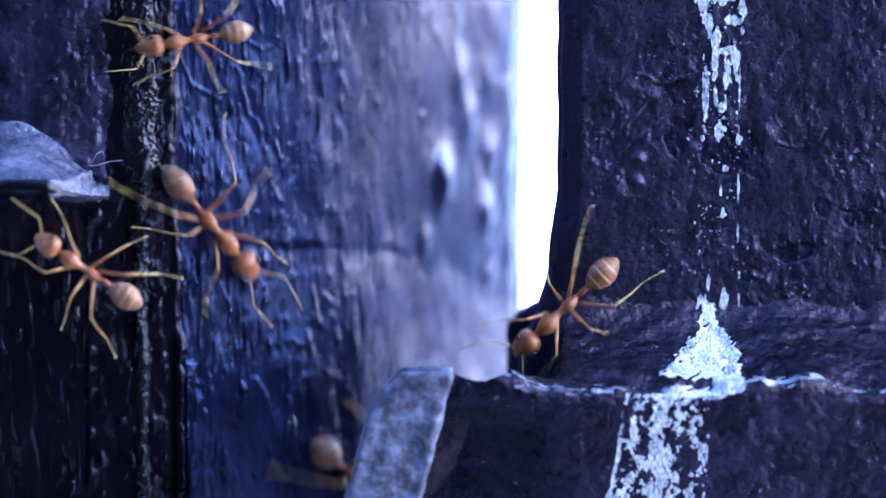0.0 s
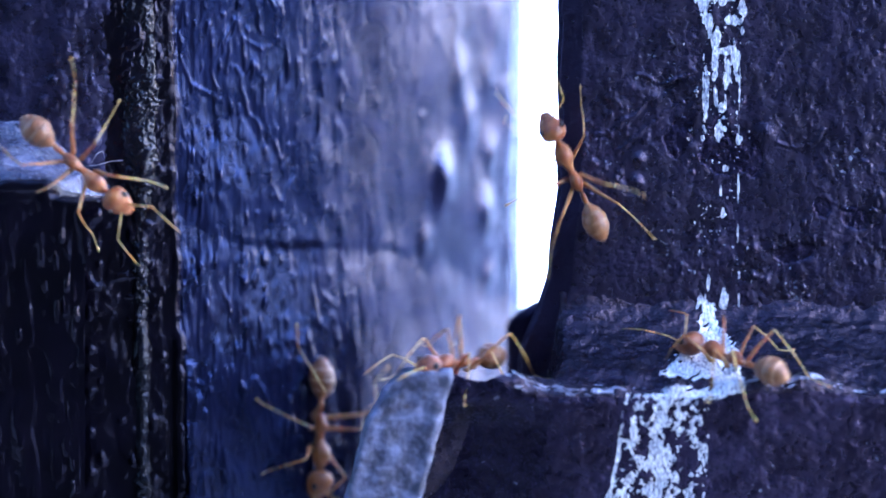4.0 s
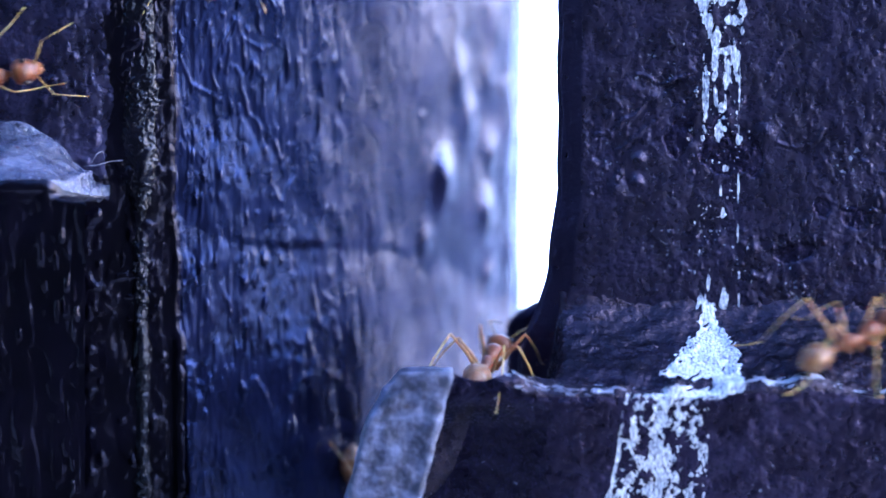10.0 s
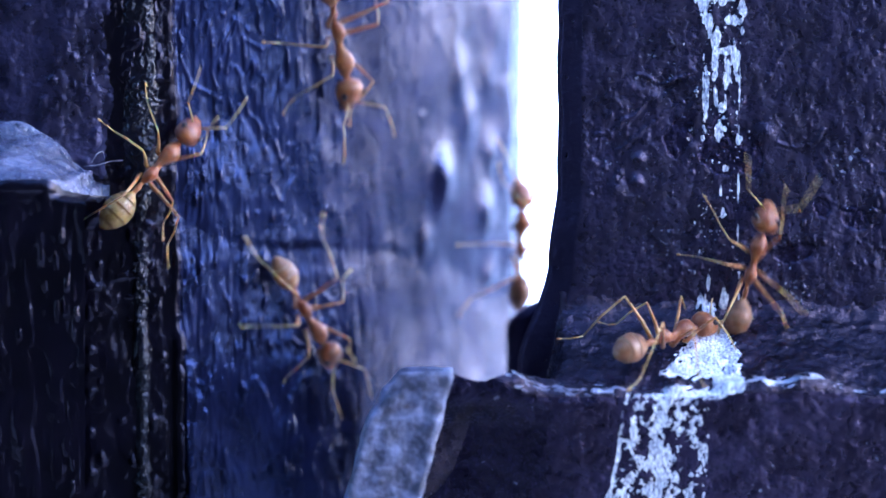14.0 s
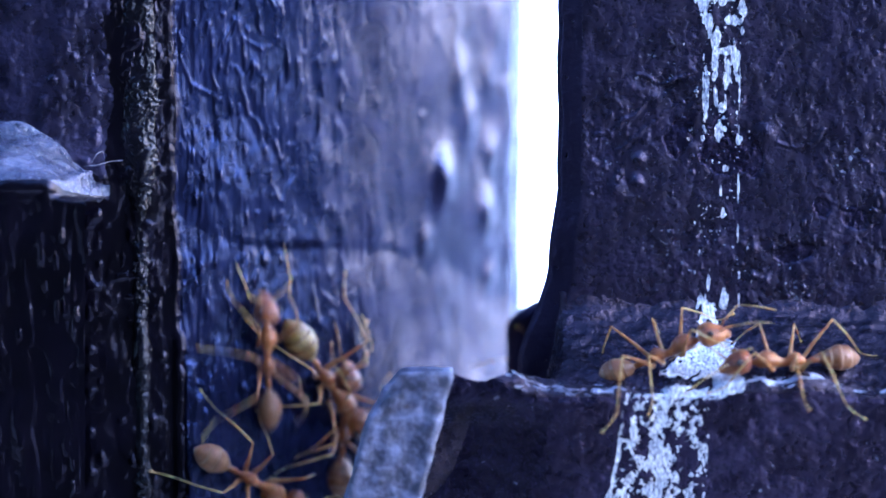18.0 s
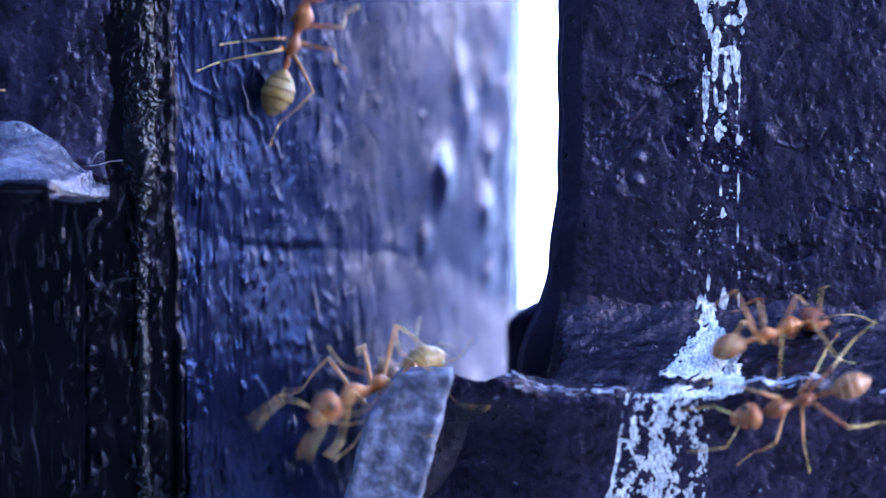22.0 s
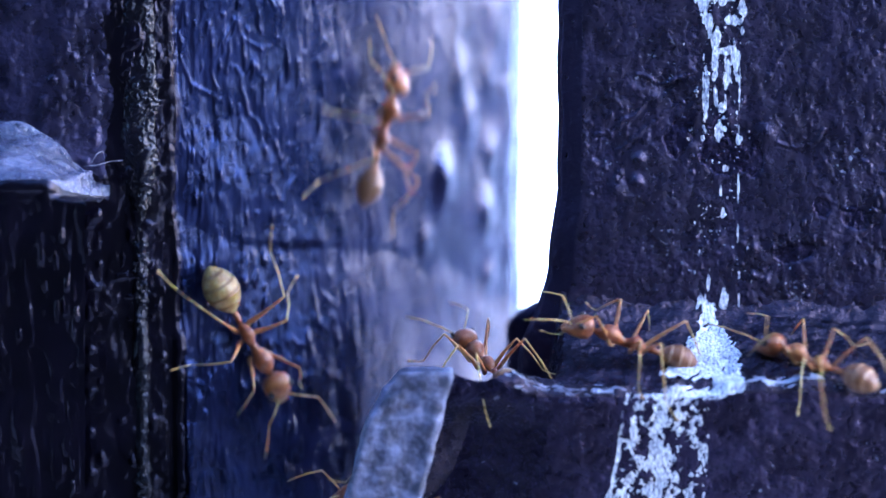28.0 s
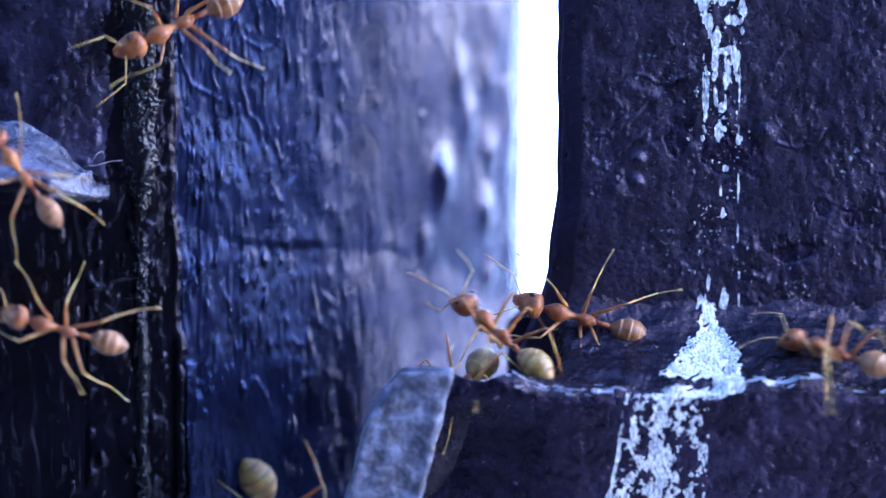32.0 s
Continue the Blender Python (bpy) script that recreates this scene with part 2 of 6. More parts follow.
def stile():
    root = tagged(new("gate_stile"), "heavy black-painted steel gate stile, streaky and lumpy", "gate stile")
    P = stile_surface()
    nu, nv = P.shape[:2]
    cut = int(np.argmax(rail(STILE, STILE_STEP)[:, 0] > -16.0))
    faces = np.array(grid_faces(nu, nv, True))
    row = faces[:, 0] // nv
    which = (row >= cut) & (row < nu - 12)
    at = P.reshape(-1, 3)[faces[:, 0]]
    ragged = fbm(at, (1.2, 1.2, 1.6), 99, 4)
    # the corner, and the bar below the lug's top, take the near-black colour
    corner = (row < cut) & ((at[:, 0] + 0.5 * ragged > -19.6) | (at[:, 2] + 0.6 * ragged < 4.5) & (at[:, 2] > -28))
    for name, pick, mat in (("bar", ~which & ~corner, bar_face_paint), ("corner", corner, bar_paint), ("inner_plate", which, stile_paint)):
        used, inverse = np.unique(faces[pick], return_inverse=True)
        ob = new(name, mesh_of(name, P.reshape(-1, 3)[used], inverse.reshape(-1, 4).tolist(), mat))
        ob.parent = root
    return root


ground()
backdrop()
unseen_blocker()
stile()


# ---- left lug: the hinge strap welded to the stile, its top sloping to the front ----
def lug():
    root = tagged(new("hinge_lug"), "black-painted hinge lug welded on the stile, its dusty top coloured pale for sky light", "hinge lug")
    line = rail([(7.5, 0.8), (4.5, -4.6), (4.2, -5.0), (3.6, -5.1), (-17.0, -3.0), (-40.0, -2.6), (-40.0, 0.8)],
                [0.12, 0.08, 0.08, 0.14, 2, 2])  # z, y
    x = np.concatenate([[-60, -45, -35], np.arange(-30, -19.6, 0.12)])
    P = np.zeros((len(x), len(line), 3))
    P[..., 0] = x[:, None]
    P[..., 1] = line[None, :, 1]
    P[..., 2] = line[None, :, 0]
    low = step(4.2, 3.4, P[..., 2])
    end = step(-23.2, -19.7, P[..., 0]) * (1 - low)
    front = np.clip((0.8 - P[..., 1]) / 5.8, 0, 1)
    P[..., 1] += 5.6 * front * end ** 1.6
    P[..., 2] -= 1.2 * end + 2.6 * step(-25.5, -19.8, P[..., 0]) * (1 - front) * (1 - low)
    P[..., 0] -= low * step(-22.5, -19.7, P[..., 0]) * (0.9 + 0.25 * (P[..., 1] + 5))
    N = normals(P)
    N = N if N[len(x) // 2, 5, 2] > 0 else -N
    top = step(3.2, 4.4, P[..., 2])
    d = top * (0.2 * fbm(P, (2.6, 2.0, 2), 41, 3) + 0.05 * fbm(P, 0.5, 43, 3) + 0.12 * np.exp(-((P[..., 0] + 21.2 - 0.5 * (P[..., 1] + 2)) / 0.8) ** 2)) + (1 - top) * (0.16 * fbm(P, (0.7, 0.9, 3.2), 44, 4) + 0.75 * np.clip(grain(P + 0.3 * grain(P, 1.5, 47)[..., None], (0.16, 0.9, 1.5), 48) - 0.44, 0, 1) * step(-0.3, 0.2, grain(P, (2.0, 9, 9), 49)))
    lip = np.exp(-((P[..., 2] - 4.3) / 0.2) ** 2) * 0.3 * (1 + grain(P, (1.3, 3, 3), 46))
    P += N * ((d + lip) * (P[..., 0] > -31) * (P[..., 2] > -30))[..., None]
    nu, nv = P.shape[:2]
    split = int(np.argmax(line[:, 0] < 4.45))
    # the top is coloured pale as if lit by the sky, the front near-black
    for name, lo, hi, mat in (("lug_top", 0, split + 1, skylit_dust_paint), ("lug_front", split, nv, bar_paint)):
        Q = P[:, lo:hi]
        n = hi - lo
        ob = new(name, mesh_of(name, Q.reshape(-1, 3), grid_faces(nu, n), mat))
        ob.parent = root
    # the weld bead between lug and stile
    z = np.arange(-17, 17, 0.07)
    a = np.linspace(0, 2 * math.pi, 90, endpoint=False)
    Q = np.zeros((len(a), len(z), 3))
    Q[..., 0] = -18.0 + (0.4 + 0.6 * step(1.0, 4.5, z)) * np.cos(a)[:, None]
    Q[..., 1] = 2.05 + 0.5 * np.sin(a)[:, None]
    Q[..., 2] = z[None, :]
    M = np.stack([np.cos(a)[:, None] + 0 * z, np.sin(a)[:, None] + 0 * z, 0 * (a[:, None] + z)], -1)
    crumple = 0.35 + 0.65 * step(-0.3, 0.4, grain(Q, 2.2, 57))
    Q += M * (0.18 * fbm(Q, (1.3, 1.3, 2.2), 51, 3) + crumple * (0.22 * np.abs(fbm(Q, 0.5, 55, 3)) + 0.2 * np.abs(fbm(Q, 0.2, 58, 2))))[..., None]
    faces = grid_faces(len(a), len(z), True)
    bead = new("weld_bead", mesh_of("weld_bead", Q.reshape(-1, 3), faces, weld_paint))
    bead.parent = root
    return root


# ---- right post and its hinge strap ----
EDGE = 8.2      # where the front face of the post turns to its side


def post_line():
    return rail([(120, 0.5), (32, 0.5), (EDGE, 0.5), (7.0, 1.0), (6.75, 1.5), (7.8, 8.5), (120, 8.5), (120, 0.5)], [6, 0.078, 0.08, 0.1, 0.3, 6, 6])


def flare(z):
    """How far the post's edge runs out to the left towards its foot."""
    return 0.55 * step(4, -1.5, z) + 0.5 * step(-1, -4, z) + 1.3 * step(-3.0, -7.0, z)


FLAKES = (((9.2, 6.7), (10.5, 7.2), (11.6, 8.2), (12.7, 9.3), (14.3, 10.4), (15.2, 10.6)), ((10.5, 5.7), (11.6, 6.8), (13.0, 7.9), (14.3, 8.5), (15.2, 9.4)),
          ((11.5, 10.4), (12.2, 10.0), (12.9, 9.7), (13.6, 10.0)), ((19.9, 6.4), (20.8, 6.0), (22.1, 6.3), (22.4, 6.8)), ((21.9, 3.7), (22.7, 3.1), (23.6, 2.4), (24.4, 2.3)),
          ((25.4, 3.7), (25.7, 2.5), (25.2, 1.4), (24.3, 0.6)), ((19.4, 10.6), (19.8, 11.5), (20.8, 12.0)))


def bare(P):
    """Above zero where the paint has come off the post, near the drips and at one torn blister."""
    out = -9.0
    for cx, cz, wide, tall, lean in ((14.3, 7.2, 0.9, 1.7, -0.5), (16.4, 6.4, 1.3, 2.4, 0.0), (18.1, 5.4, 0.7, 2.1, 0.1), (24.3, 1.6, 0.9, 0.7, -0.4), (22.3, 2.6, 0.5, 0.9, 0.4), (21.0, -0.3, 1.5, 0.5, 0.2)):
        u = (P[..., 0] - cx) * math.cos(lean) + (P[..., 2] - cz) * math.sin(lean)
        v = (P[..., 2] - cz) * math.cos(lean) - (P[..., 0] - cx) * math.sin(lean)
        out = np.maximum(out, 1.0 - np.sqrt((u / wide) ** 2 + (v / tall) ** 2))
    return out - 0.1 + 0.45 * fbm(P, 1.5, 83, 5)


def post_relief(P):
    rough = step(-0.5, 0.5, fbm(P, 5.0, 63, 2))
    d = 0.07 * fbm(P, 2.6, 61, 3) + (0.022 + 0.03 * rough) * fbm(P, (0.6, 0.6, 0.8), 65, 4)
    d += 0.26 * np.clip(grain(P, (0.8, 0.8, 0.85), 71) - 0.5, 0, 1) * rough
    d += 0.26 * np.clip(grain(P, (0.3, 0.3, 0.32), 75) - 0.5, 0, 1) * (0.4 + rough)
    d += 0.05 * np.exp(-(fbm(P, (1.7, 1.7, 1.4), 67, 3) / 0.05) ** 2) * step(0.0, 0.4, grain(P, 2.4, 68))
    for k, path in enumerate(FLAKES):
        d += (ridge(P, path, 0.1, 0.14, 230 + 2 * k, 0.3) - ridge(P - (0.1, 0, -0.16), path, 0.1, 0.08, 230 + 2 * k, 0.3)) * (0.3 + 0.7 * step(-0.3, 0.3, grain(P, 0.9, 249)))
    for cx, cz, r, h in ((11.5, 5.3, 0.35, 0.3), (11.4, 4.0, 0.35, 0.3), (10.2, 3.6, 0.5, 0.2), (19.0, 6.8, 0.55, 0.3), (12.9, 9.6, 0.4, -0.2)):
        d += h * np.exp(-((P[..., 0] - cx) ** 2 + (P[..., 2] - cz) ** 2) / r ** 2)
    return d - 0.08 * step(0.0, 0.08, bare(P))


def post_point(x, z):
    """Places on the front face of the post."""
    P = np.stack([x, 0 * x + 0.5, z], -1)
    P[..., 1] -= post_relief(P)
    return P


def post():
    root = tagged(new("gate_post"), "black-painted steel gate post with blistered, chipped paint", "gate post")
    line, z = post_line(), heights(0.085)
    P = np.zeros((len(line), len(z), 3))
    P[..., :2] = line[:, None, :]
    P[..., 2] = z[None, :]
    P0 = P.copy()
    near = near_hinge(P[..., 2])
    P[..., 0] -= flare(P[..., 2]) * step(11.0, 7.0, P0[..., 0]) * near
    P[..., 0] -= 0.07 * grain(P0, (9, 9, 1.6), 91) * step(9.5, 7.0, P0[..., 0]) * near
    front = (P0[..., 1] < 0.51) * (P0[..., 0] < 31.9)
    P[..., 1] -= post_relief(P0) * front * near * step(EDGE - 0.1, EDGE + 0.6, P0[..., 0])
    nu, nv = P.shape[:2]
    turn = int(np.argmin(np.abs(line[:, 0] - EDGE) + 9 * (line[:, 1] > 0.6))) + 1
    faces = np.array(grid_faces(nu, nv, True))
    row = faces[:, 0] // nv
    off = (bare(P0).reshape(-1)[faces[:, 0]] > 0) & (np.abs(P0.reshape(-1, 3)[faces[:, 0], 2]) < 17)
    # inner_edge is coloured darker than the front to stand for its shade
    for name, pick, mat, label in (("front_face", (row < turn) & ~off, post_paint, ""), ("bare_patch", (row < turn) & off, bare_shade_paint, "dark undercoat where the paint flaked off"), ("inner_edge", row >= turn, edge_shade_paint, "")):
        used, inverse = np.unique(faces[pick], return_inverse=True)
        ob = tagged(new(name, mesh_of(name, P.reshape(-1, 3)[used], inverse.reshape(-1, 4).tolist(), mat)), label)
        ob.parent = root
    # a heel welded behind the foot of the post, reaching towards the gap
    ring = np.array([(3.9 + 1.2 * (1 - math.cos(t)), 9.5 + 0.9 * math.sin(t)) for t in np.linspace(-1.5, 1.5, 22)] + [(14.0, 10.4), (14.0, 8.6)])
    z = np.concatenate([[-45.0, -25.0], np.arange(-16, -6.0, 0.3), np.arange(-6.0, -4.2, 0.1)])
    Q = np.zeros((len(ring), len(z), 3))
    Q[..., :2] = ring[:, None, :]
    Q[..., 2] = z[None, :]
    Q[..., 0] += (ring[:, None, 0] < 8) * 2.6 * np.clip((z + 6.2) / 2.0, 0, 1)[None, :] ** 2
    Q[..., 0] += 0.25 * fbm(Q, 2.5, 195, 3) * (Q[..., 2] > -20)
    faces = grid_faces(len(ring), len(z), True) + [[k * len(z) + len(z) - 1 for k in range(len(ring))], [k * len(z) for k in range(len(ring))][::-1]]
    # the heel takes the same shade-darkened colour, for the gap's dark foot
    heel = new("heel", mesh_of("heel", Q.reshape(-1, 3), faces, edge_shade_paint))
    heel.parent = root
    return root


LEDGE = rail([(-2.4, 0.75), (-3.5, 0.4), (-4.3, -0.15), (-4.85, -0.8), (-5.4, -1.8), (-7.15, -5.9), (-7.5, -6.4), (-8.0, -6.5), (-18, -5.2), (-18.4, -4.9), (-18.4, -3.2)],
             [0.07, 0.07, 0.07, 0.07, 0.07, 0.05, 0.05, 0.07, 1.5, 2])  # z, y


def ledge_point(x, s):
    """Places on the strap: x along it, s an index down its profile from the post to the front and below."""
    k = np.arange(len(LEDGE))
    y = np.interp(s, k, LEDGE[:, 1])
    z = np.interp(s, k, LEDGE[:, 0])
    P = np.stack([x, y, z], -1)
    top = step(-8.3, -7.2, P[..., 2])
    fore = step(-1.5, -6.4, P[..., 1])
    # the strap curls up towards its bent end
    P[..., 2] += 2.3 * (1 - step(-0.5, 5.2, P[..., 0])) * fore * step(-12, -7.6, P[..., 2])
    # left of the post only a lip is left, which drops off behind
    free = 1 - step(5.2, 7.2, P[..., 0])
    back = step(-6.9, -5.2, P[..., 2]) * top
    P[..., 2] -= free * back * 9.0 * (P[..., 2] > -9)
    P[..., 0] -= 0.27 * np.clip(-6.0 - P[..., 2], 0, 12) * (1 - step(0.3, 5, P[..., 0]))
    # the front bends back towards the bent end
    P[..., 1] += 2.6 * (1 - step(0.0, 8.0, P[..., 0])) * step(-7.6, -10.0, P[..., 2])
    # hollow and swelling of the weld towards the far end
    P[..., 2] += top * (0.35 * np.exp(-((P[..., 0] - 22) / 3.0) ** 2) * (1 - fore) + 0.42 * grain(P * (1, 0, 0), 3.1, 101) * fore)
    d = 0.20 * fbm(P, (3.2, 2.4, 2.4), 103, 3) + 0.12 * fbm(P, (0.9, 0.8, 0.8), 107, 4) + 0.3 * np.clip(grain(P, 0.5, 108) - 0.5, 0, 1)
    d += 0.4 * np.exp(-((P[..., 1] + 5.9) / 0.5) ** 2) * top * np.clip(0.4 + grain(P * (1, 0, 0), 1.5, 109), 0, 2)
    P[..., 1] -= d * 0.55 * (P[..., 2] > -20)
    P[..., 2] += d * 0.8 * top
    return P


def strap():
    root = tagged(new("hinge_strap"), "black-painted hinge strap with a ragged front edge", "hinge strap")
    x = np.concatenate([np.arange(0.3, 29.0, 0.1), [31, 40, 70, 110]])
    s = np.arange(len(LEDGE))
    P = ledge_point(np.repeat(x[:, None], len(s), 1), np.repeat(s[None, :].astype(float), len(x), 0))
    nu, nv = P.shape[:2]
    rim = int(np.argmax(LEDGE[:, 0] < -7.6))
    # the front's left end is darkened in colour, for shade near the bend
    shaded = (P.reshape(-1, 3)[:, 0] + 1.2 * fbm(P.reshape(-1, 3), 1.6, 113, 4) < 6.5)
    faces = np.array(grid_faces(nu, nv))
    first = faces[:, 0]
    upper, front = first % nv < rim, first % nv >= rim
    for name, pick, mat in (("upper_face", upper, strap_paint), ("front_face", front & ~shaded[first], dusty_black), ("shade_front", front & shaded[first], bare_shade_paint)):
        used, inverse = np.unique(faces[pick], return_inverse=True)
        quads = inverse.reshape(-1, 4).tolist()
        if name == "shade_front":
            quads.append([int(np.searchsorted(used, k)) for k in range(rim, nv) if k in used])
        ob = new(name, mesh_of(name, P.reshape(-1, 3)[used], quads, mat))
        ob.parent = root
    # bent end: a thick tongue of worn metal, leaning, with rounded edges
    w = 4.05
    ring = []
    r = 0.28
    depth = 1.3
    for cx, cy, start in ((-w / 2 + r, -depth + r, 180), (w / 2 - r, -depth + r, 270), (w / 2 - r, depth - r, 0), (-w / 2 + r, depth - r, 90)):
        for t in np.linspace(0, 90, 7):
            ring.append((cx + r * math.cos(radians(start + t)), cy + r * math.sin(radians(start + t))))
    ring = np.array(rail(ring + [ring[0]], [0.13] * len(ring)))
    z = np.concatenate([[-19.0, -17.0], np.arange(-16, -6.42, 0.12), [-6.36, -6.29, -6.24]])
    Q = np.zeros((len(ring), len(z), 3))
    Q[..., 0] = ring[:, None, 0]
    Q[..., 1] = ring[:, None, 1]
    shrink = np.array([1.0] * (len(z) - 3) + [0.985, 0.95, 0.86])
    Q[..., 0] *= shrink
    Q[..., 1] *= shrink
    Q[..., 2] = z[None, :]
    lean = (-6.0 - Q[..., 2])
    Q[..., 0] += -1.32 - 0.265 * np.clip(lean, 0, 12) - 0.06 * np.clip(lean, 0, 3) ** 2 * (Q[..., 0] < 0) * 0.5
    Q[..., 2] -= 1.1 * step(-1.0, -2.1, ring[:, None, 0]) * step(-9.0, -6.2, z)[None, :]
    Q[..., 1] += -5.7 - 0.12 * np.clip(lean, 0, 12)
    Q[..., 2] += 0.14 * grain(Q, (1.2, 1.2, 50), 121) * step(-7.5, -6, z)
    Nn = normals(Q)
    Q += Nn * (0.13 * fbm(Q, 1.4, 123, 4) * (Q[..., 2] > -20))[..., None]
    nu, nv = Q.shape[:2]
    faces = grid_faces(nu, nv, True) + [[k * nv for k in range(nu)][::-1], [k * nv + nv - 1 for k in range(nu)]]
    tongue = new("bent_end", mesh_of("bent_end", Q.reshape(-1, 3), faces, plate_paint))
    tongue["label"] = "bent strap end worn to mottled grey metal"
    tongue.parent = root
    return root


# ---- white paint spilled down the post and over the strap ----
def flakes(name, P, keep, mat=None, lift=0.05):
    """A thin skin of paint over the cells of a fine surface that are kept."""
    N = normals(P)
    N = N if N[..., 1].mean() < 0 else -N
    P = P + N * lift
    nu, nv = P.shape[:2]
    f = np.array(grid_faces(nu, nv))[keep[:-1, :-1].reshape(-1)]
    used, inverse = np.unique(f, return_inverse=True)
    return mesh_of(name, P.reshape(-1, 3)[used], inverse.reshape(-1, 4).tolist(), mat or spill_white)


def spill():
    root = tagged(new("paint_spill"), "white paint drips run down the black post and strap", "paint spill")
    x, z = np.meshgrid(np.arange(14.0, 18.6, 0.035), np.arange(-4.3, 18, 0.035), indexing="ij")
    P = post_point(x, z)
    flat = np.stack([x, 0 * x, z], -1)
    n = lacy(flat, (0.24, 1, 0.5), 131)
    wave = flat + 0.12 * np.stack([grain(flat, 0.8, 132), 0 * x, grain(flat, 0.8, 134)], -1)
    cover = 0.5 * (z > 14.6) * (np.abs(x - 16.4) < 1.7)
    for cx, cz, wide, tall in ((15.2, 14.6, 0.45, 0.5), (16.3, 14.7, 0.5, 0.4), (17.6, 14.4, 0.25, 0.7), (15.55, 13.3, 0.36, 0.9), (15.95, 12.4, 0.3, 0.6), (17.0, 13.5, 0.6, 0.33), (17.5, 12.9, 0.14, 0.3),
                               (16.0, 11.0, 0.22, 1.1), (17.15, 11.0, 0.24, 1.0), (16.6, 11.7, 0.5, 0.3), (16.6, 10.5, 0.22, 0.9), (15.45, 9.2, 0.16, 1.7), (16.05, 8.9, 0.14, 0.7), (16.4, 8.2, 0.3, 0.35),
                               (16.2, 6.9, 0.28, 0.75), (16.6, 7.0, 0.15, 0.2), (15.3, 6.4, 0.12, 0.16), (17.35, 6.4, 0.17, 0.3), (16.55, 4.7, 0.22, 0.2), (16.35, 3.4, 0.1, 0.45), (16.55, 2.1, 0.18, 0.3), (15.75, -2.2, 0.13, 0.5), (16.66, -3.2, 0.24, 0.75)):
        cover = np.maximum(cover, np.exp(-(((wave[..., 0] - cx) / wide) ** 2 + ((wave[..., 2] - cz) / tall) ** 2) ** 1.5))
    keep = cover + 0.5 * n > 0.48
    beads = grain(flat, (9, 9, 0.5), 141)
    for at, low, high, gate in ((17.4, 0.3, 11.5, -0.55), (15.28, 6.2, 11.5, -0.2), (17.5, -4.2, -1.4, -0.4), (15.5, -3.6, -2.4, 0.0)):
        keep |= (np.abs(x - at) < 0.04 + 0.035 * beads) & (z > low) & (z < high) & (beads > gate)
    keep |= (grain(flat, (0.13, 1, 0.13), 143) > 0.86) & (np.abs(x - 16.4) < 1.1) & (z > 0.5)
    ob = new("upper_drip", flakes("upper_drip", P, keep))
    ob.parent = root

    top = LEDGE[:, 0]
    s0, s1, s2 = 0, int(np.argmax(top < -7.5)), int(np.argmax(top < -16.2))
    x, s = np.meshgrid(np.arange(9.3, 18.4, 0.035), np.arange(s0, s2, 0.5), indexing="ij")
    P = ledge_point(x, s)
    flat = np.stack([x, 0 * x, s * 0.07], -1)
    brushed = np.stack([0.8 * x + 0.6 * flat[..., 2], 0 * x, 0.8 * flat[..., 2] - 0.6 * x], -1)
    n = 0.75 * fbm(brushed, (0.24, 1, 0.7), 151, 4) + 0.3 * lacy(flat, (0.3, 1, 0.3), 155)
    down = s / s1
    left = 15.2 - 2.6 * step(0.15, 0.85, down)
    right = 16.0 + 1.3 * step(0.1, 0.6, down)
    gone = 1.1 * np.exp(-((down - 0.86) / 0.06) ** 2) * (x < 15.6)
    keep = (s < s1) & (x > left + 0.45 * n) & (x < right + 0.35 * n) & (0.6 * n + 0.42 - gone > 0)
    below = np.clip((s - s1) * 0.07, 0, 12)
    left, right = 10.55 - 0.17 * below + 0.1 * grain(flat, (9, 9, 0.6), 157), 15.35 - 0.02 * below + 1.0 * step(0.5, 0.0, below)
    lace = 0.75 * lacy(flat, (0.26, 1, 0.34), 161) + 0.5 * grain(flat, (0.55, 1, 1.9), 165)
    streak = np.exp(-((x - 12.9 + 0.1 * below) / 0.5) ** 2) * 0.55 + 0.35 * step(0.7, 0.0, below) + 0.35 * np.exp(-((x - left) / 0.2) ** 2)
    hole = 0.3 * np.exp(-((x - 13.9) / 0.35) ** 2)
    keep |= (s >= s1 - 4 + 6 * lace) & (x > left) & (x < right) & (lace + streak - hole > 0.12)
    ob = new("lower_drip", flakes("lower_drip", P, keep))
    ob.parent = root
    return root


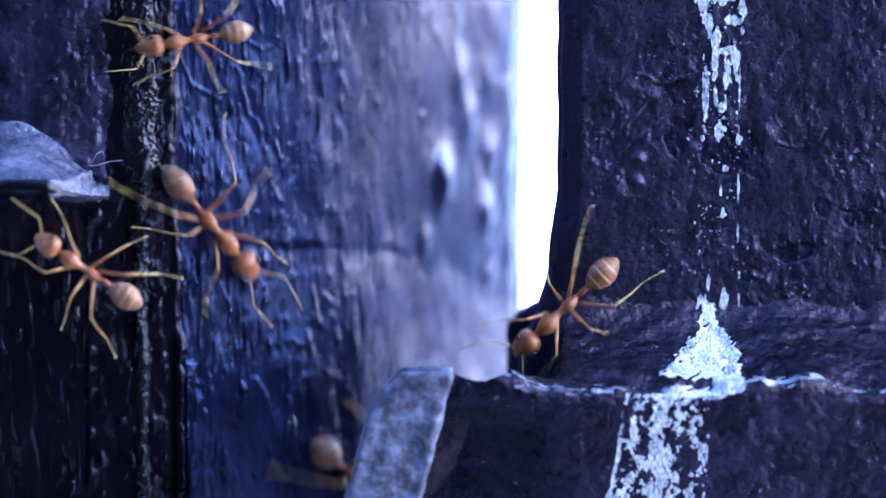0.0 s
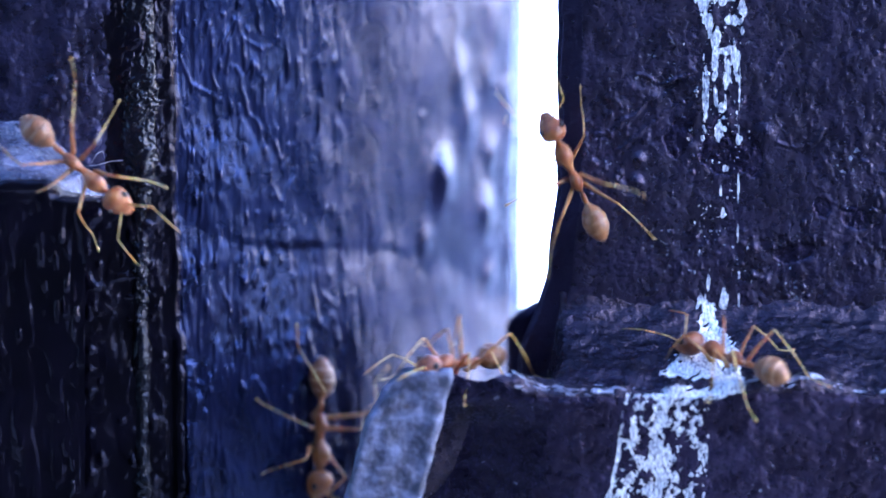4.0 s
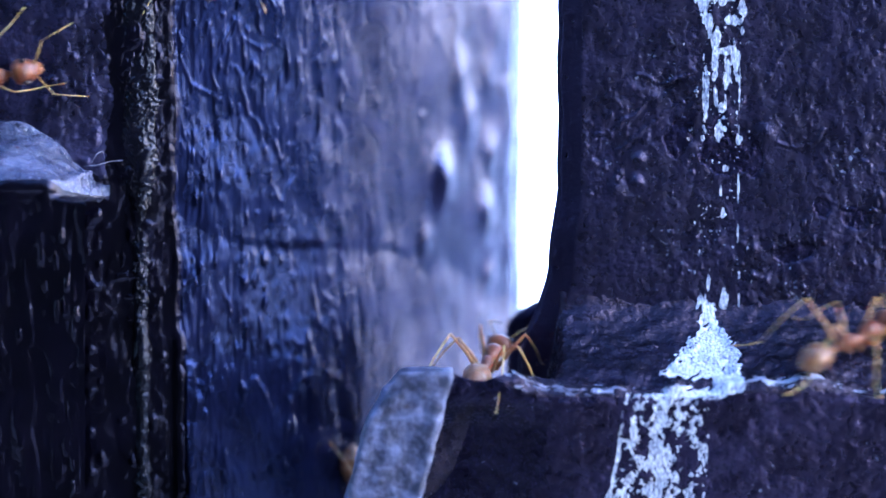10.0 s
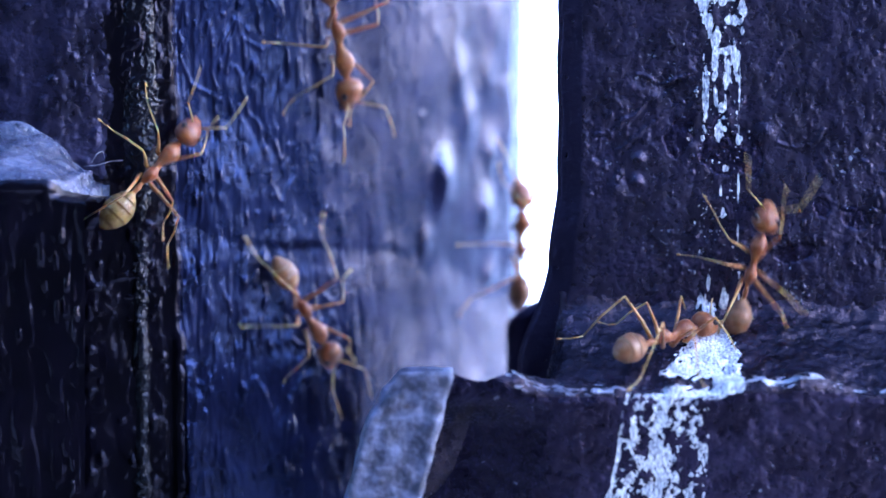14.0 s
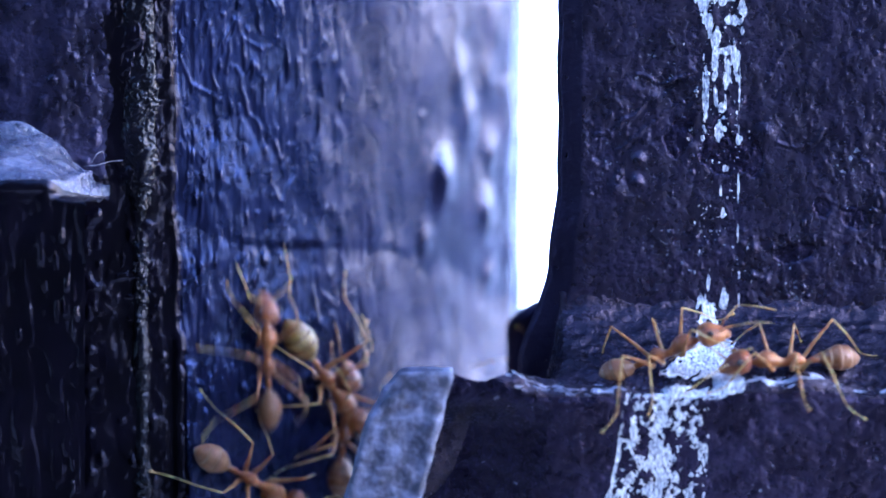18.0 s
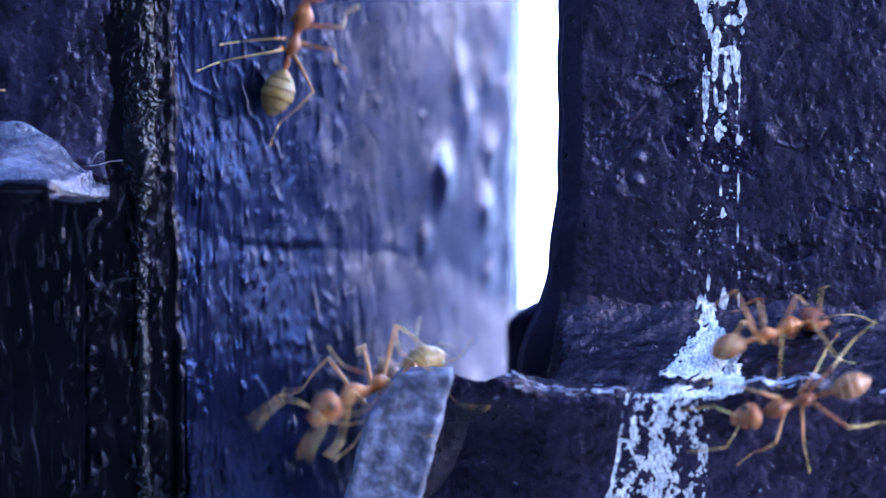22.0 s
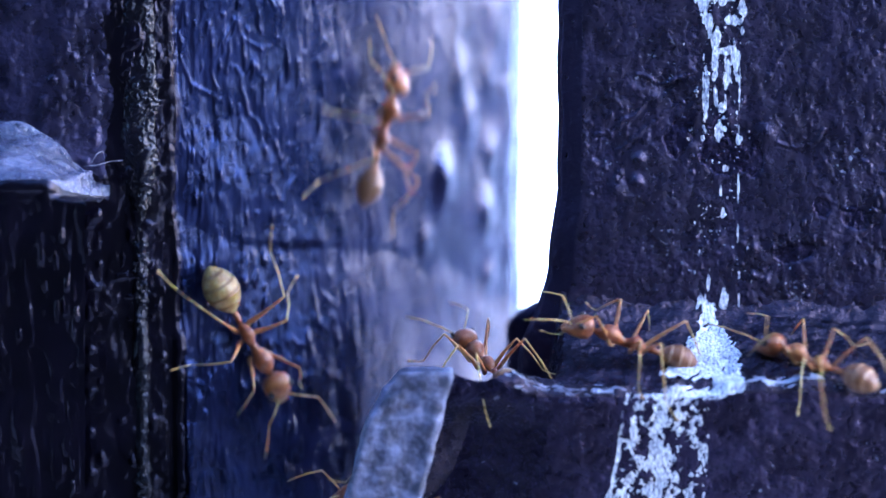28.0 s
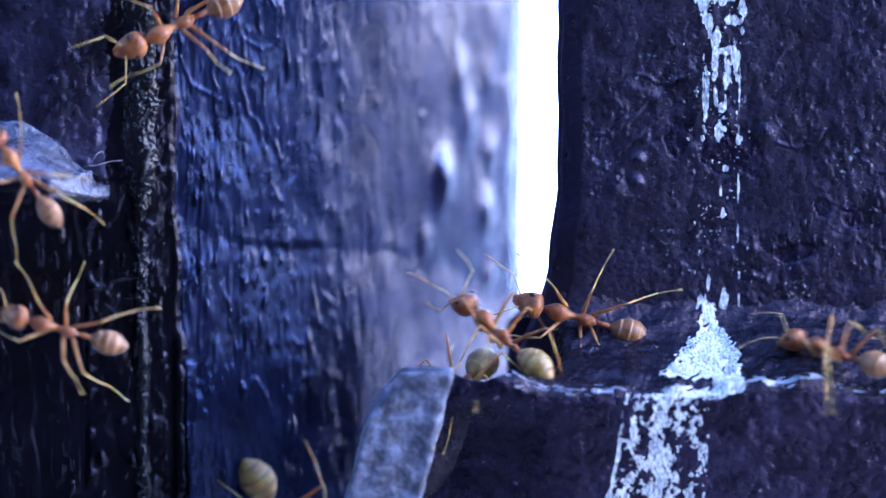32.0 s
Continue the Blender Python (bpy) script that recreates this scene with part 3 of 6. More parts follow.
def highlights_and_flecks(gate_post, hinge_strap):
    """Painted highlights along the strap's front edge, small chips and painted glints on the post."""
    # the edge's highlight is laid on as a ragged pale skin
    edge = int(np.argmax(LEDGE[:, 0] < -7.3))
    x, s = np.meshgrid(np.arange(1.2, 28.0, 0.05), np.arange(edge - 12, edge + 8, 0.6), indexing="ij")
    P = ledge_point(x, s)
    flat = np.stack([x, 0 * x, s * 0.06], -1)
    rim = np.exp(-((s - edge + 2) / 4.0) ** 2)
    keep = fbm(flat, (0.5, 1, 0.16), 171, 4) + 0.8 * rim + 0.35 * grain(flat * (1, 0, 0), 2.4, 173) + 0.4 * np.exp(-((x - 5.0) / 3.0) ** 2) + 0.4 * step(18, 21, x) > 0.98
    ob = new("rim_highlight", flakes("rim_highlight", P, keep, rim_highlight_paint, 0.03))
    ob["label"] = "pale strip painted as the highlight along the strap's front edge"
    ob.parent = hinge_strap
    # scattered pale flecks over the strap's front
    low, high = int(np.argmax(LEDGE[:, 0] < -8.0)), int(np.argmax(LEDGE[:, 0] < -16.5))
    x, s = np.meshgrid(np.arange(2.2, 28.0, 0.06), np.arange(low, high, 0.8), indexing="ij")
    flat = np.stack([x, 0 * x, s * 0.07], -1)
    keep = fbm(flat, (0.28, 1, 0.3), 191, 4) + 0.45 * grain(flat, (3.5, 1, 2.5), 195) > 1.26
    ob = new("pale_flecks", flakes("pale_flecks", ledge_point(x, s), keep, pale_grey_paint, 0.02))
    tagged(ob, "small pale grey flecks on the strap front", kind="stuff")
    ob.parent = hinge_strap
    # pale flecks on the post: small chips, and glints put into the colour
    x, z = np.meshgrid(np.arange(8.6, 28.0, 0.06), np.arange(-3.2, 17, 0.06), indexing="ij")
    P = post_point(x, z)
    flat = np.stack([x, 0 * x, z], -1)
    keep = fbm(flat, (0.22, 1, 0.2), 181, 3) + 0.5 * grain(flat, (3, 1, 2.5), 185) > 1.2
    ob = new("pale_flecks", flakes("pale_flecks", P, keep, pale_grey_paint, 0.02))
    tagged(ob, "small grey chips and painted glints on the post", kind="stuff")
    ob.parent = gate_post


LUG = lug()
POST = post()
STRAP = strap()
spill()
highlights_and_flecks(POST, STRAP)


# ---- ants ----
def chitin(name, stops, rough=0.32, sss=0.25, bands=None, keep=(0.3, 0.9), fuzz=0.12):
    m, nt, p = material(name)
    info = nt.nodes.new("ShaderNodeObjectInfo")
    tex = nt.nodes.new("ShaderNodeTexCoord")
    n = node(nt, "ShaderNodeTexNoise", Scale=1500.0, Detail=4.0)
    nt.links.new(tex.outputs["Object"], n.inputs["Vector"])
    add = nt.nodes.new("ShaderNodeMath")
    add.operation = 'MULTIPLY_ADD'
    nt.links.new(info.outputs["Random"], add.inputs[0])
    add.inputs[1].default_value = 0.3
    nt.links.new(n.outputs[0], add.inputs[2])
    c = ramp(nt, add.outputs[0], stops)
    out = c.outputs[0]
    if bands:
        sep = nt.nodes.new("ShaderNodeSeparateXYZ")
        nt.links.new(tex.outputs["Object"], sep.inputs[0])
        w = nt.nodes.new("ShaderNodeMath")
        w.operation = 'MULTIPLY'
        w.inputs[1].default_value = bands[0]
        nt.links.new(sep.outputs["X"], w.inputs[0])
        sn = nt.nodes.new("ShaderNodeMath")
        sn.operation = 'SINE'
        turn = nt.nodes.new("ShaderNodeMath")
        turn.inputs[1].default_value = 1.58 * MM * bands[0] + math.pi / 2 + 0.35
        nt.links.new(w.outputs[0], turn.inputs[0])
        nt.links.new(turn.outputs[0], sn.inputs[0])
        k = ramp(nt, sn.outputs[0], [(keep[0], 0.0), (keep[0] + 0.25 * (1 - keep[0]), keep[1])])
        mix = nt.nodes.new("ShaderNodeMix")
        mix.data_type = 'RGBA'
        nt.links.new(k.outputs[0], mix.inputs[0])
        nt.links.new(out, mix.inputs[6])
        mix.inputs[7].default_value = (*bands[1], 1)
        out = mix.outputs[2]
    nt.links.new(out, p.inputs["Base Color"])
    p.inputs["Roughness"].default_value = rough
    p.inputs["Sheen Weight"].default_value = fuzz
    p.inputs["Sheen Roughness"].default_value = 0.35
    p.inputs["Subsurface Weight"].default_value = sss
    p.inputs["Subsurface Radius"].default_value = (1.0, 0.4, 0.15)
    p.inputs["Subsurface Scale"].default_value = 0.0006
    b = node(nt, "ShaderNodeBump", Strength=0.7, Distance=0.00008)
    fine = node(nt, "ShaderNodeTexNoise", Scale=9000.0, Detail=3.0)
    nt.links.new(tex.outputs["Object"], fine.inputs["Vector"])
    nt.links.new(fine.outputs[0], b.inputs["Height"])
    nt.links.new(b.outputs[0], p.inputs["Normal"])
    return m


SEAM = 2 * math.pi / (0.66 * MM)
body_chitin = chitin("orange_brown_chitin", [(0.35, (0.12, 0.028, 0.006)), (0.6, (0.24, 0.07, 0.014)), (0.95, (0.4, 0.155, 0.038))], 0.28, 0.2)
gaster_chitin = chitin("brown_gaster_chitin", [(0.35, (0.12, 0.042, 0.013)), (0.65, (0.2, 0.08, 0.026)), (0.95, (0.29, 0.14, 0.055))], 0.26, 0.15, bands=(SEAM, (0.36, 0.21, 0.1)), keep=(0.78, 0.55), fuzz=0.2)
full_chitin = chitin("yellow_swollen_gaster", [(0.35, (0.15, 0.085, 0.02)), (0.7, (0.3, 0.195, 0.055)), (0.95, (0.46, 0.36, 0.14))], 0.12, 0.4, bands=(SEAM, (0.16, 0.085, 0.025)), keep=(0.72, 0.6), fuzz=0.1)
femur_chitin = chitin("brown_femur_chitin", [(0.35, (0.2, 0.075, 0.018)), (0.65, (0.34, 0.155, 0.04)), (0.95, (0.46, 0.27, 0.085))], 0.32, 0.3)
leg_chitin = chitin("amber_leg_chitin", [(0.35, (0.28, 0.145, 0.035)), (0.65, (0.45, 0.28, 0.08)), (0.95, (0.6, 0.44, 0.17))], 0.34, 0.3)
eye_black = chitin("black_eye", [(0.3, (0.012, 0.008, 0.008)), (0.8, (0.03, 0.015, 0.012))], 0.15, 0.0)


def loft(bm, rings, sides=14):
    """A closed skin over elliptic rings (x, y, z, half width, half height) set across x; millimetres."""
    rows = []
    for x, y, z, a, b in rings:
        rows.append([bm.verts.new(Vector((x, y + a * math.cos(t), z + b * math.sin(t))) * MM)
                     for t in (2 * math.pi * k / sides for k in range(sides))])
    for r, q in zip(rows, rows[1:]):
        for k in range(sides):
            bm.faces.new((r[k], r[(k + 1) % sides], q[(k + 1) % sides], q[k]))
    bm.faces.new(rows[0][::-1])
    bm.faces.new(rows[-1])


def bulb(bm, x0, x1, z0, z1, wide, high, n=11, lean=0.0, sides=16):
    """An egg from x0 to x1; lean shifts its fullest place towards x1."""
    rings = []
    for k in range(n + 1):
        t = k / n
        u = t ** (1.0 - lean)
        r = max(0.06, math.sin(math.pi * min(max(u, 0.015), 0.985)) ** 0.72)
        rings.append((x0 + (x1 - x0) * t, 0, z0 + (z1 - z0) * t, wide * r, high * r))
    loft(bm, rings, sides)


def tube(bm, path, radii, sides=8):
    """A round tapering limb along a path of points in millimetres."""
    pts = [Vector(p) for p in path]
    rows = []
    for k, (p, r) in enumerate(zip(pts, radii)):
        d = (pts[min(k + 1, len(pts) - 1)] - pts[max(k - 1, 0)]).normalized()
        side = d.cross(Vector((0.3, 0.2, 0.93))).normalized()
        up = side.cross(d)
        rows.append([bm.verts.new((p + side * r * math.cos(t) + up * r * math.sin(t)) * MM) for t in (2 * math.pi * j / sides for j in range(sides))])
    for r, q in zip(rows, rows[1:]):
        for j in range(sides):
            bm.faces.new((r[j], r[(j + 1) % sides], q[(j + 1) % sides], q[j]))
    bm.faces.new(rows[0][::-1])
    bm.faces.new(rows[-1])


def part(name, bm, mat, parent, label="", at=(0, 0, 0)):
    bmesh.ops.recalc_face_normals(bm, faces=bm.faces[:])
    me = bpy.data.meshes.new(name)
    bm.to_mesh(me)
    bm.free()
    me.materials.append(mat)
    for f in me.polygons:
        f.use_smooth = True
    ob = new(name, me)
    ob.parent = parent
    ob.location = Vector(at) * MM
    if label:
        ob["label"] = label
    return ob


def strings(parent):
    """Threads of dried paint drawn out from the lug to the weld."""
    for path in (((-21.0, -0.9, 5.0), (-20.2, -0.5, 5.05), (-19.5, 0.2, 5.2), (-18.9, 0.9, 5.15)), ((-20.6, -0.6, 5.2), (-20.3, -0.2, 5.7), (-20.0, 0.1, 5.8), (-19.9, 0.3, 5.4))):
        bm = bmesh.new()
        tube(bm, path, [0.04, 0.025, 0.022, 0.03], 6)
        part("paint_string", bm, pale_grey_paint, parent, "thin pale thread of dried paint")


strings(LUG)

HEIGHT = 1.3   # of the body over what it walks on, in millimetres
COXAE = ((1.35, 0.36, -0.42), (0.25, 0.34, -0.42), (-0.35, 0.32, -0.38))


def ant(full=False, splay=0.0, bulk=1.0):
    """An ant facing +x, its feet on z = -HEIGHT; the knees stand high over its back."""
    root = new("weaver_ant")
    bm = bmesh.new()
    loft(bm, [(2.82, 0, 0.02, 0.16, 0.16), (2.92, 0, 0.08, 0.52, 0.50), (3.1, 0, 0.1, 0.76, 0.70), (3.4, 0, 0.1, 0.86, 0.79), (3.75, 0, 0.04, 0.82, 0.76),
              (4.1, 0, -0.08, 0.70, 0.62), (4.38, 0, -0.2, 0.54, 0.44), (4.56, 0, -0.28, 0.38, 0.27), (4.66, 0, -0.28, 0.2, 0.1)], 18)
    head = part("head", bm, body_chitin, root, at=(0, 0, 0))
    for side in (1, -1):
        bm = bmesh.new()
        bulb(bm, 3.5, 3.98, 0, 0, 0.17, 0.24, 8)
        eye = part("eye", bm, eye_black, head, "black compound eye", at=(0, side * 0.7, 0.46))
        bm = bmesh.new()
        tube(bm, [(4.4, side * 0.22, -0.3), (4.6, side * 0.2, -0.38), (4.74, side * 0.1, -0.46), (4.8, side * 0.02, -0.5)], [0.22, 0.19, 0.12, 0.04])
        part("mandible", bm, body_chitin, head)
    bm = bmesh.new()
    loft(bm, [(2.86, 0, 0.02, 0.13, 0.14), (2.62, 0, 0.0, 0.24, 0.22), (2.3, 0, 0.1, 0.46, 0.43), (1.95, 0, 0.2, 0.58, 0.55), (1.55, 0, 0.16, 0.53, 0.54), (1.25, 0, 0.04, 0.38, 0.46),
              (1.0, 0, -0.1, 0.26, 0.36), (0.72, 0, -0.16, 0.21, 0.28), (0.5, 0, -0.12, 0.25, 0.32), (0.25, 0, 0.0, 0.37, 0.42), (0.0, 0, 0.06, 0.42, 0.46), (-0.3, 0, 0.0, 0.37, 0.4),
              (-0.62, 0, -0.14, 0.22, 0.24), (-0.75, 0, -0.2, 0.13, 0.13)], 16)
    part("mesosoma", bm, body_chitin, root)
    bm = bmesh.new()
    loft(bm, [(-0.68, 0, -0.2, 0.12, 0.12), (-0.95, 0, -0.16, 0.15, 0.17), (-1.15, 0, -0.1, 0.19, 0.25), (-1.4, 0, -0.13, 0.17, 0.19), (-1.7, 0, -0.14, 0.16, 0.16)], 12)
    part("petiole", bm, body_chitin, root)
    bm = bmesh.new()
    g = (1.0 if full else 0.88) * bulk
    end = -4.7 if full else -4.3
    rings = []
    # overlapping plates: each stands a little proud of the next
    for plate in range(5):
        for f in (0.0, 0.2, 0.45, 0.7, 0.9, 1.0):
            x = -1.58 - 0.66 * (plate + f)
            t = (x + 1.58) / (end + 1.58)
            if t > 1:
                break
            r = math.sin(math.pi * min(max(t ** 1.02, 0.02), 0.985)) ** 0.64 * (0.955 + 0.06 * f ** 0.5)
            rings.append((x, 0, -0.12 + 0.12 * math.sin(math.pi * t) - 0.12 * t, g * r, g * 0.98 * r))
    rings.append((end, 0, -0.24, 0.05, 0.05))
    loft(bm, rings, 22)
    part("gaster", bm, full_chitin if full else gaster_chitin, root, "swollen translucent yellow gaster" if full else "rounded banded gaster")
    turns = ((42, 1.06), (-8, 1.0), (-44, 1.38))
    for (cx, cy, cz), (turn, long) in zip(COXAE, turns):
        for side in (1, -1):
            a = radians(turn + splay * side + (7 if side > 0 else -5))
            out = Vector((math.sin(a), side * math.cos(a), 0))
            knee = out * 1.75 * long + Vector((0, 0, 1.75 * long))
            floor = -HEIGHT - cz
            b = a + radians({42: 26, -8: -16, -44: -24}[turn])
            fore = Vector((math.sin(b), side * math.cos(b), 0))
            ankle = out * 1.6 * long + fore * 1.7 * long
            ankle.z = floor + 0.42
            toe = ankle + fore * 1.05 * long
            toe.z = floor + 0.08
            bm = bmesh.new()
            tube(bm, [(0, 0, 0.05), out * 0.25 + Vector((0, 0, 0.02)), knee * 0.45, knee * 0.8, knee], [0.14, 0.155, 0.115, 0.08, 0.062])
            leg = part("leg", bm, femur_chitin, root, at=(cx, side * cy, cz))
            bm = bmesh.new()
            mid = knee.lerp(ankle, 0.5) + out * 0.14
            tube(bm, [knee + Vector((0, 0, 0.02)), knee.lerp(ankle, 0.12) + out * 0.05, mid, ankle], [0.056, 0.062, 0.055, 0.042])
            part("tibia", bm, leg_chitin, leg)
            bm = bmesh.new()
            tube(bm, [ankle, ankle.lerp(toe, 0.5) + Vector((0, 0, -0.08)), toe.lerp(ankle, 0.12), toe, toe + fore * 0.16], [0.045, 0.036, 0.034, 0.085, 0.05], 7)
            part("tarsus", bm, leg_chitin, leg)
    for side in (1, -1):
        bm = bmesh.new()
        elbow = Vector((1.1, side * 1.25, 0.75))
        tube(bm, [(0, 0, 0), elbow * 0.5 + Vector((0, 0, 0.1)), elbow], [0.06, 0.045, 0.048], 7)
        antenna = part("antenna", bm, leg_chitin, root, at=(4.3, side * 0.28, 0.12))
        bm = bmesh.new()
        tip = elbow + Vector((2.3, side * 0.25, -0.75))
        tube(bm, [elbow, elbow.lerp(tip, 0.35) + Vector((0, 0, 0.1)), elbow.lerp(tip, 0.75) + Vector((0, 0, 0.08)), tip], [0.036, 0.042, 0.048, 0.03], 7)
        part("funiculus", bm, leg_chitin, antenna)
    return root


# ---- walking ----
def frame_of(e1, e2):
    a, b = Vector(e1).normalized(), Vector(e2).normalized()
    return Matrix((a, b, a.cross(b))).transposed()


FOOTING = {
    'L': frame_of((1, 0, 0), (0, 0, 1)),           # upright faces turned to the front
    'C': frame_of((0.92, 0.4, 0), (0, 0, 1)),      # over the stile's corner
    'G': frame_of((1, 0, 0), (0, 4.1, 1.75)),      # the sloping strap
    'Q': frame_of((-1, 0, 0), (0, 0, 1)),          # back of the post
}


def stand(x, y, z, on, heading, pitch):
    if on == 'R':                                  # the rounded inner face of the stile
        turn = frame_of((1, 0.3 + 0.057 * ((x if x < 3 else -6) + 15.8 - 0.8), 0), (0, 0, 1)).to_4x4()
    else:
        turn = FOOTING[on].to_4x4()
    turn = turn @ pose(0, 0, 0, 0, 0, heading) @ pose(0, 0, 0, 0, -pitch, 0)
    return Matrix.Translation((x * MM, y * MM, z * MM)) @ turn


MODELS = []


def model(full, k):
    """The few builds of ant from which all are copied."""
    key = (full, k)
    for made, ob in MODELS:
        if made == key:
            return ob, False
    ob = ant(full, (-9, 0, 11)[k], (1.0, 1.06, 0.95)[k])
    MODELS.append((key, ob))
    return ob, True


COUNT = itertools.count()
WAYS = []


def travel(full, size, rows):
    """One ant, keyed along its rows, with its legs stepping as it goes."""
    k = next(COUNT)
    base, fresh = model(full, k % 3)
    m0 = stand(*rows[0][1:])
    a = base if fresh else copy_thing(base, m0)
    a.scale = (size, size, size)
    tagged(a, "orange weaver ant with a swollen yellow gaster, on painted steel" if full
           else "orange-brown weaver ant running over black painted steel", "ant", "trail of ants")
    keys = [(r[0], stand(*r[1:])) for r in rows]
    fine = [keys[0]]
    for (t0, p0), (t1, p1) in zip(keys, keys[1:]):
        q0, q1 = p0.to_quaternion(), p1.to_quaternion()
        n = int(math.degrees(q0.rotation_difference(q1).angle) // 70) + 1
        for j in range(1, n):
            f = j / n
            fine.append((t0 + (t1 - t0) * f, Matrix.LocRotScale(p0.translation.lerp(p1.translation, f), q0.slerp(q1, f), None)))
        fine.append((t1, p1))
    start, stop = fine[0][0], fine[-1][0]
    whole = ([(0.0, fine[0][1])] if start > 0 else []) + fine + ([(32.0, fine[-1][1])] if stop < 32 else [])
    WAYS.append((a, whole, fine, k))


def steps(a, rows, seed):
    """Swing the legs in two sets of three, by the way gone; the antennae feel about."""
    rng = random.Random(seed)
    limbs = [c for c in a.children if c.name.startswith(("leg", "antenna"))]
    times = np.array([r[0] for r in rows])
    gone = np.concatenate([[0], np.cumsum([(p1[1].translation - p0[1].translation).length / MM for p0, p1 in zip(rows, rows[1:])])])
    ts = np.arange(times[0], times[-1] + 0.06, 0.1)
    ts[-1] = times[-1]
    way = np.interp(ts, times, gone)
    pace = np.clip(np.gradient(way, ts) / 14.0, 0.12, 1.0)
    for limb in limbs:
        at = limb.location.copy()
        side = 1 if at.y > 0 else -1
        keyed = []
        if limb.name.startswith("leg"):
            row = 0 if at.x > 0.9 * MM else 1 if at.x > 0 else 2
            phase = math.pi * ((row + (side > 0)) % 2) + rng.uniform(-0.5, 0.5)
            rest = rng.uniform(-7, 7)
            for t, s, v in zip(ts, way, pace):
                w = s / 7.5 * 2 * math.pi + phase
                keyed.append((t, pose(at.x, at.y, at.z, side * (2 + 7 * v * max(0.0, math.cos(w))), 0, rest - side * 19 * v * math.sin(w))))
        else:
            phase, speed = rng.uniform(0, 6), rng.uniform(5, 8)
            for t in ts:
                keyed.append((t, pose(at.x, at.y, at.z, 0, 14 * math.sin(speed * t + phase), 16 * math.sin(0.7 * speed * t + 2 * phase))))
        first, last = keyed[0], keyed[-1]
        walk(limb, ([(0.0, first[1])] if first[0] > 0.02 else []) + keyed + ([(32.0, last[1])] if last[0] < 31.97 else []))


def set_off():
    """Key all ants, once every copy is made."""
    for a, whole, fine, k in WAYS:
        walk(a, whole)
        steps(a, fine, k)


# ---- the ants' ways: seconds, x, y, z in millimetres, what they walk on, heading and pitch ----
def motions():
    travel(False, 0.78, [(0.00, -14.4, 1.8, 12.3, 'R', -172, 0), (0.30, -19.5, -0.2, 12.3, 'L', -162, 0), (0.50, -24.2, -0.3, 9.3, 'L', -163, 0), (0.70, -28.9, -2.9, 7.6, 'L', -163, 0), (1.50, -43.6, -2.9, 7.6, 'L', -163, 0)])
    travel(False, 0.80, [(0.00, -20.1, -6.6, -0.5, 'L', 146, 0), (0.20, -19.3, -6.0, 0.6, 'L', 139, 0), (0.30, -18.5, -5.7, 1.0, 'L', 128, 0), (0.50, -20.1, -6.7, 3.4, 'L', 117, 0), (0.70, -22.5, -6.4, 5.6, 'L', 138, 0), (1.00, -24.9, -5.5, 6.3, 'L', 162, 0), (1.25, -26.2, -4.6, 6.8, 'L', 171, 0), (1.50, -31.7, -4.0, 7.0, 'L', 176, 0), (2.30, -46.3, -4.0, 7.0, 'L', 176, 0)])
    travel(False, 0.98, [(0.00, -13.9, 2.0, 1.4, 'R', -51, 0), (0.20, -12.7, 2.4, -1.5, 'R', -60, 0), (0.50, -14.7, 1.8, -1.4, 'R', -80, 0), (0.70, -16.0, 0.9, -5.1, 'C', -91, 0), (1.00, -15.0, 1.3, -8.6, 'C', -77, 0), (1.20, -14.4, 1.8, -5.2, 'R', -74, 0), (1.30, -14.4, 1.8, -1.3, 'R', -59, 0), (1.50, -11.8, 2.7, 2.7, 'R', -24, 0), (1.70, -8.5, 4.5, 0.5, 'R', -34, 0), (2.00, -6.9, 5.7, 0.3, 'R', -31, 0), (2.20, -5.3, 7.0, 1.4, 'R', -24, 0), (2.50, -0.5, 12.0, -4.1, 'R', -25, 0), (2.80, -1.1, 11.3, -3.7, 'R', -27, 0), (3.00, -3.4, 8.7, -4.4, 'R', -56, 0), (3.20, -5.8, 6.5, -5.3, 'R', -83, 0), (3.50, -6.8, 5.7, -6.9, 'R', -87, 0), (4.20, -7.5, 5.2, -13.5, 'R', -94, 0), (5.00, -6.6, 5.9, -22.7, 'R', -86, 0), (5.80, -6.6, 5.9, -38.8, 'R', -86, 0)])
    travel(False, 0.92, [(0.00, 7.4, -0.8, -3.2, 'L', -137, 0), (0.20, 6.2, -2.4, -4.9, 'G', -137, -4), (0.50, 1.4, -2.4, -6.1, 'G', -138, 16), (0.80, 0.6, -2.4, -6.3, 'G', -132, 13), (1.00, 0.2, 12.8, -11.1, 'R', -154, 0), (1.30, -3.2, 8.9, -15.0, 'R', -90, 0), (1.80, -6.4, 6.0, -26.6, 'R', -90, 0), (2.60, -6.5, 6.0, -42.9, 'R', -90, 0)])
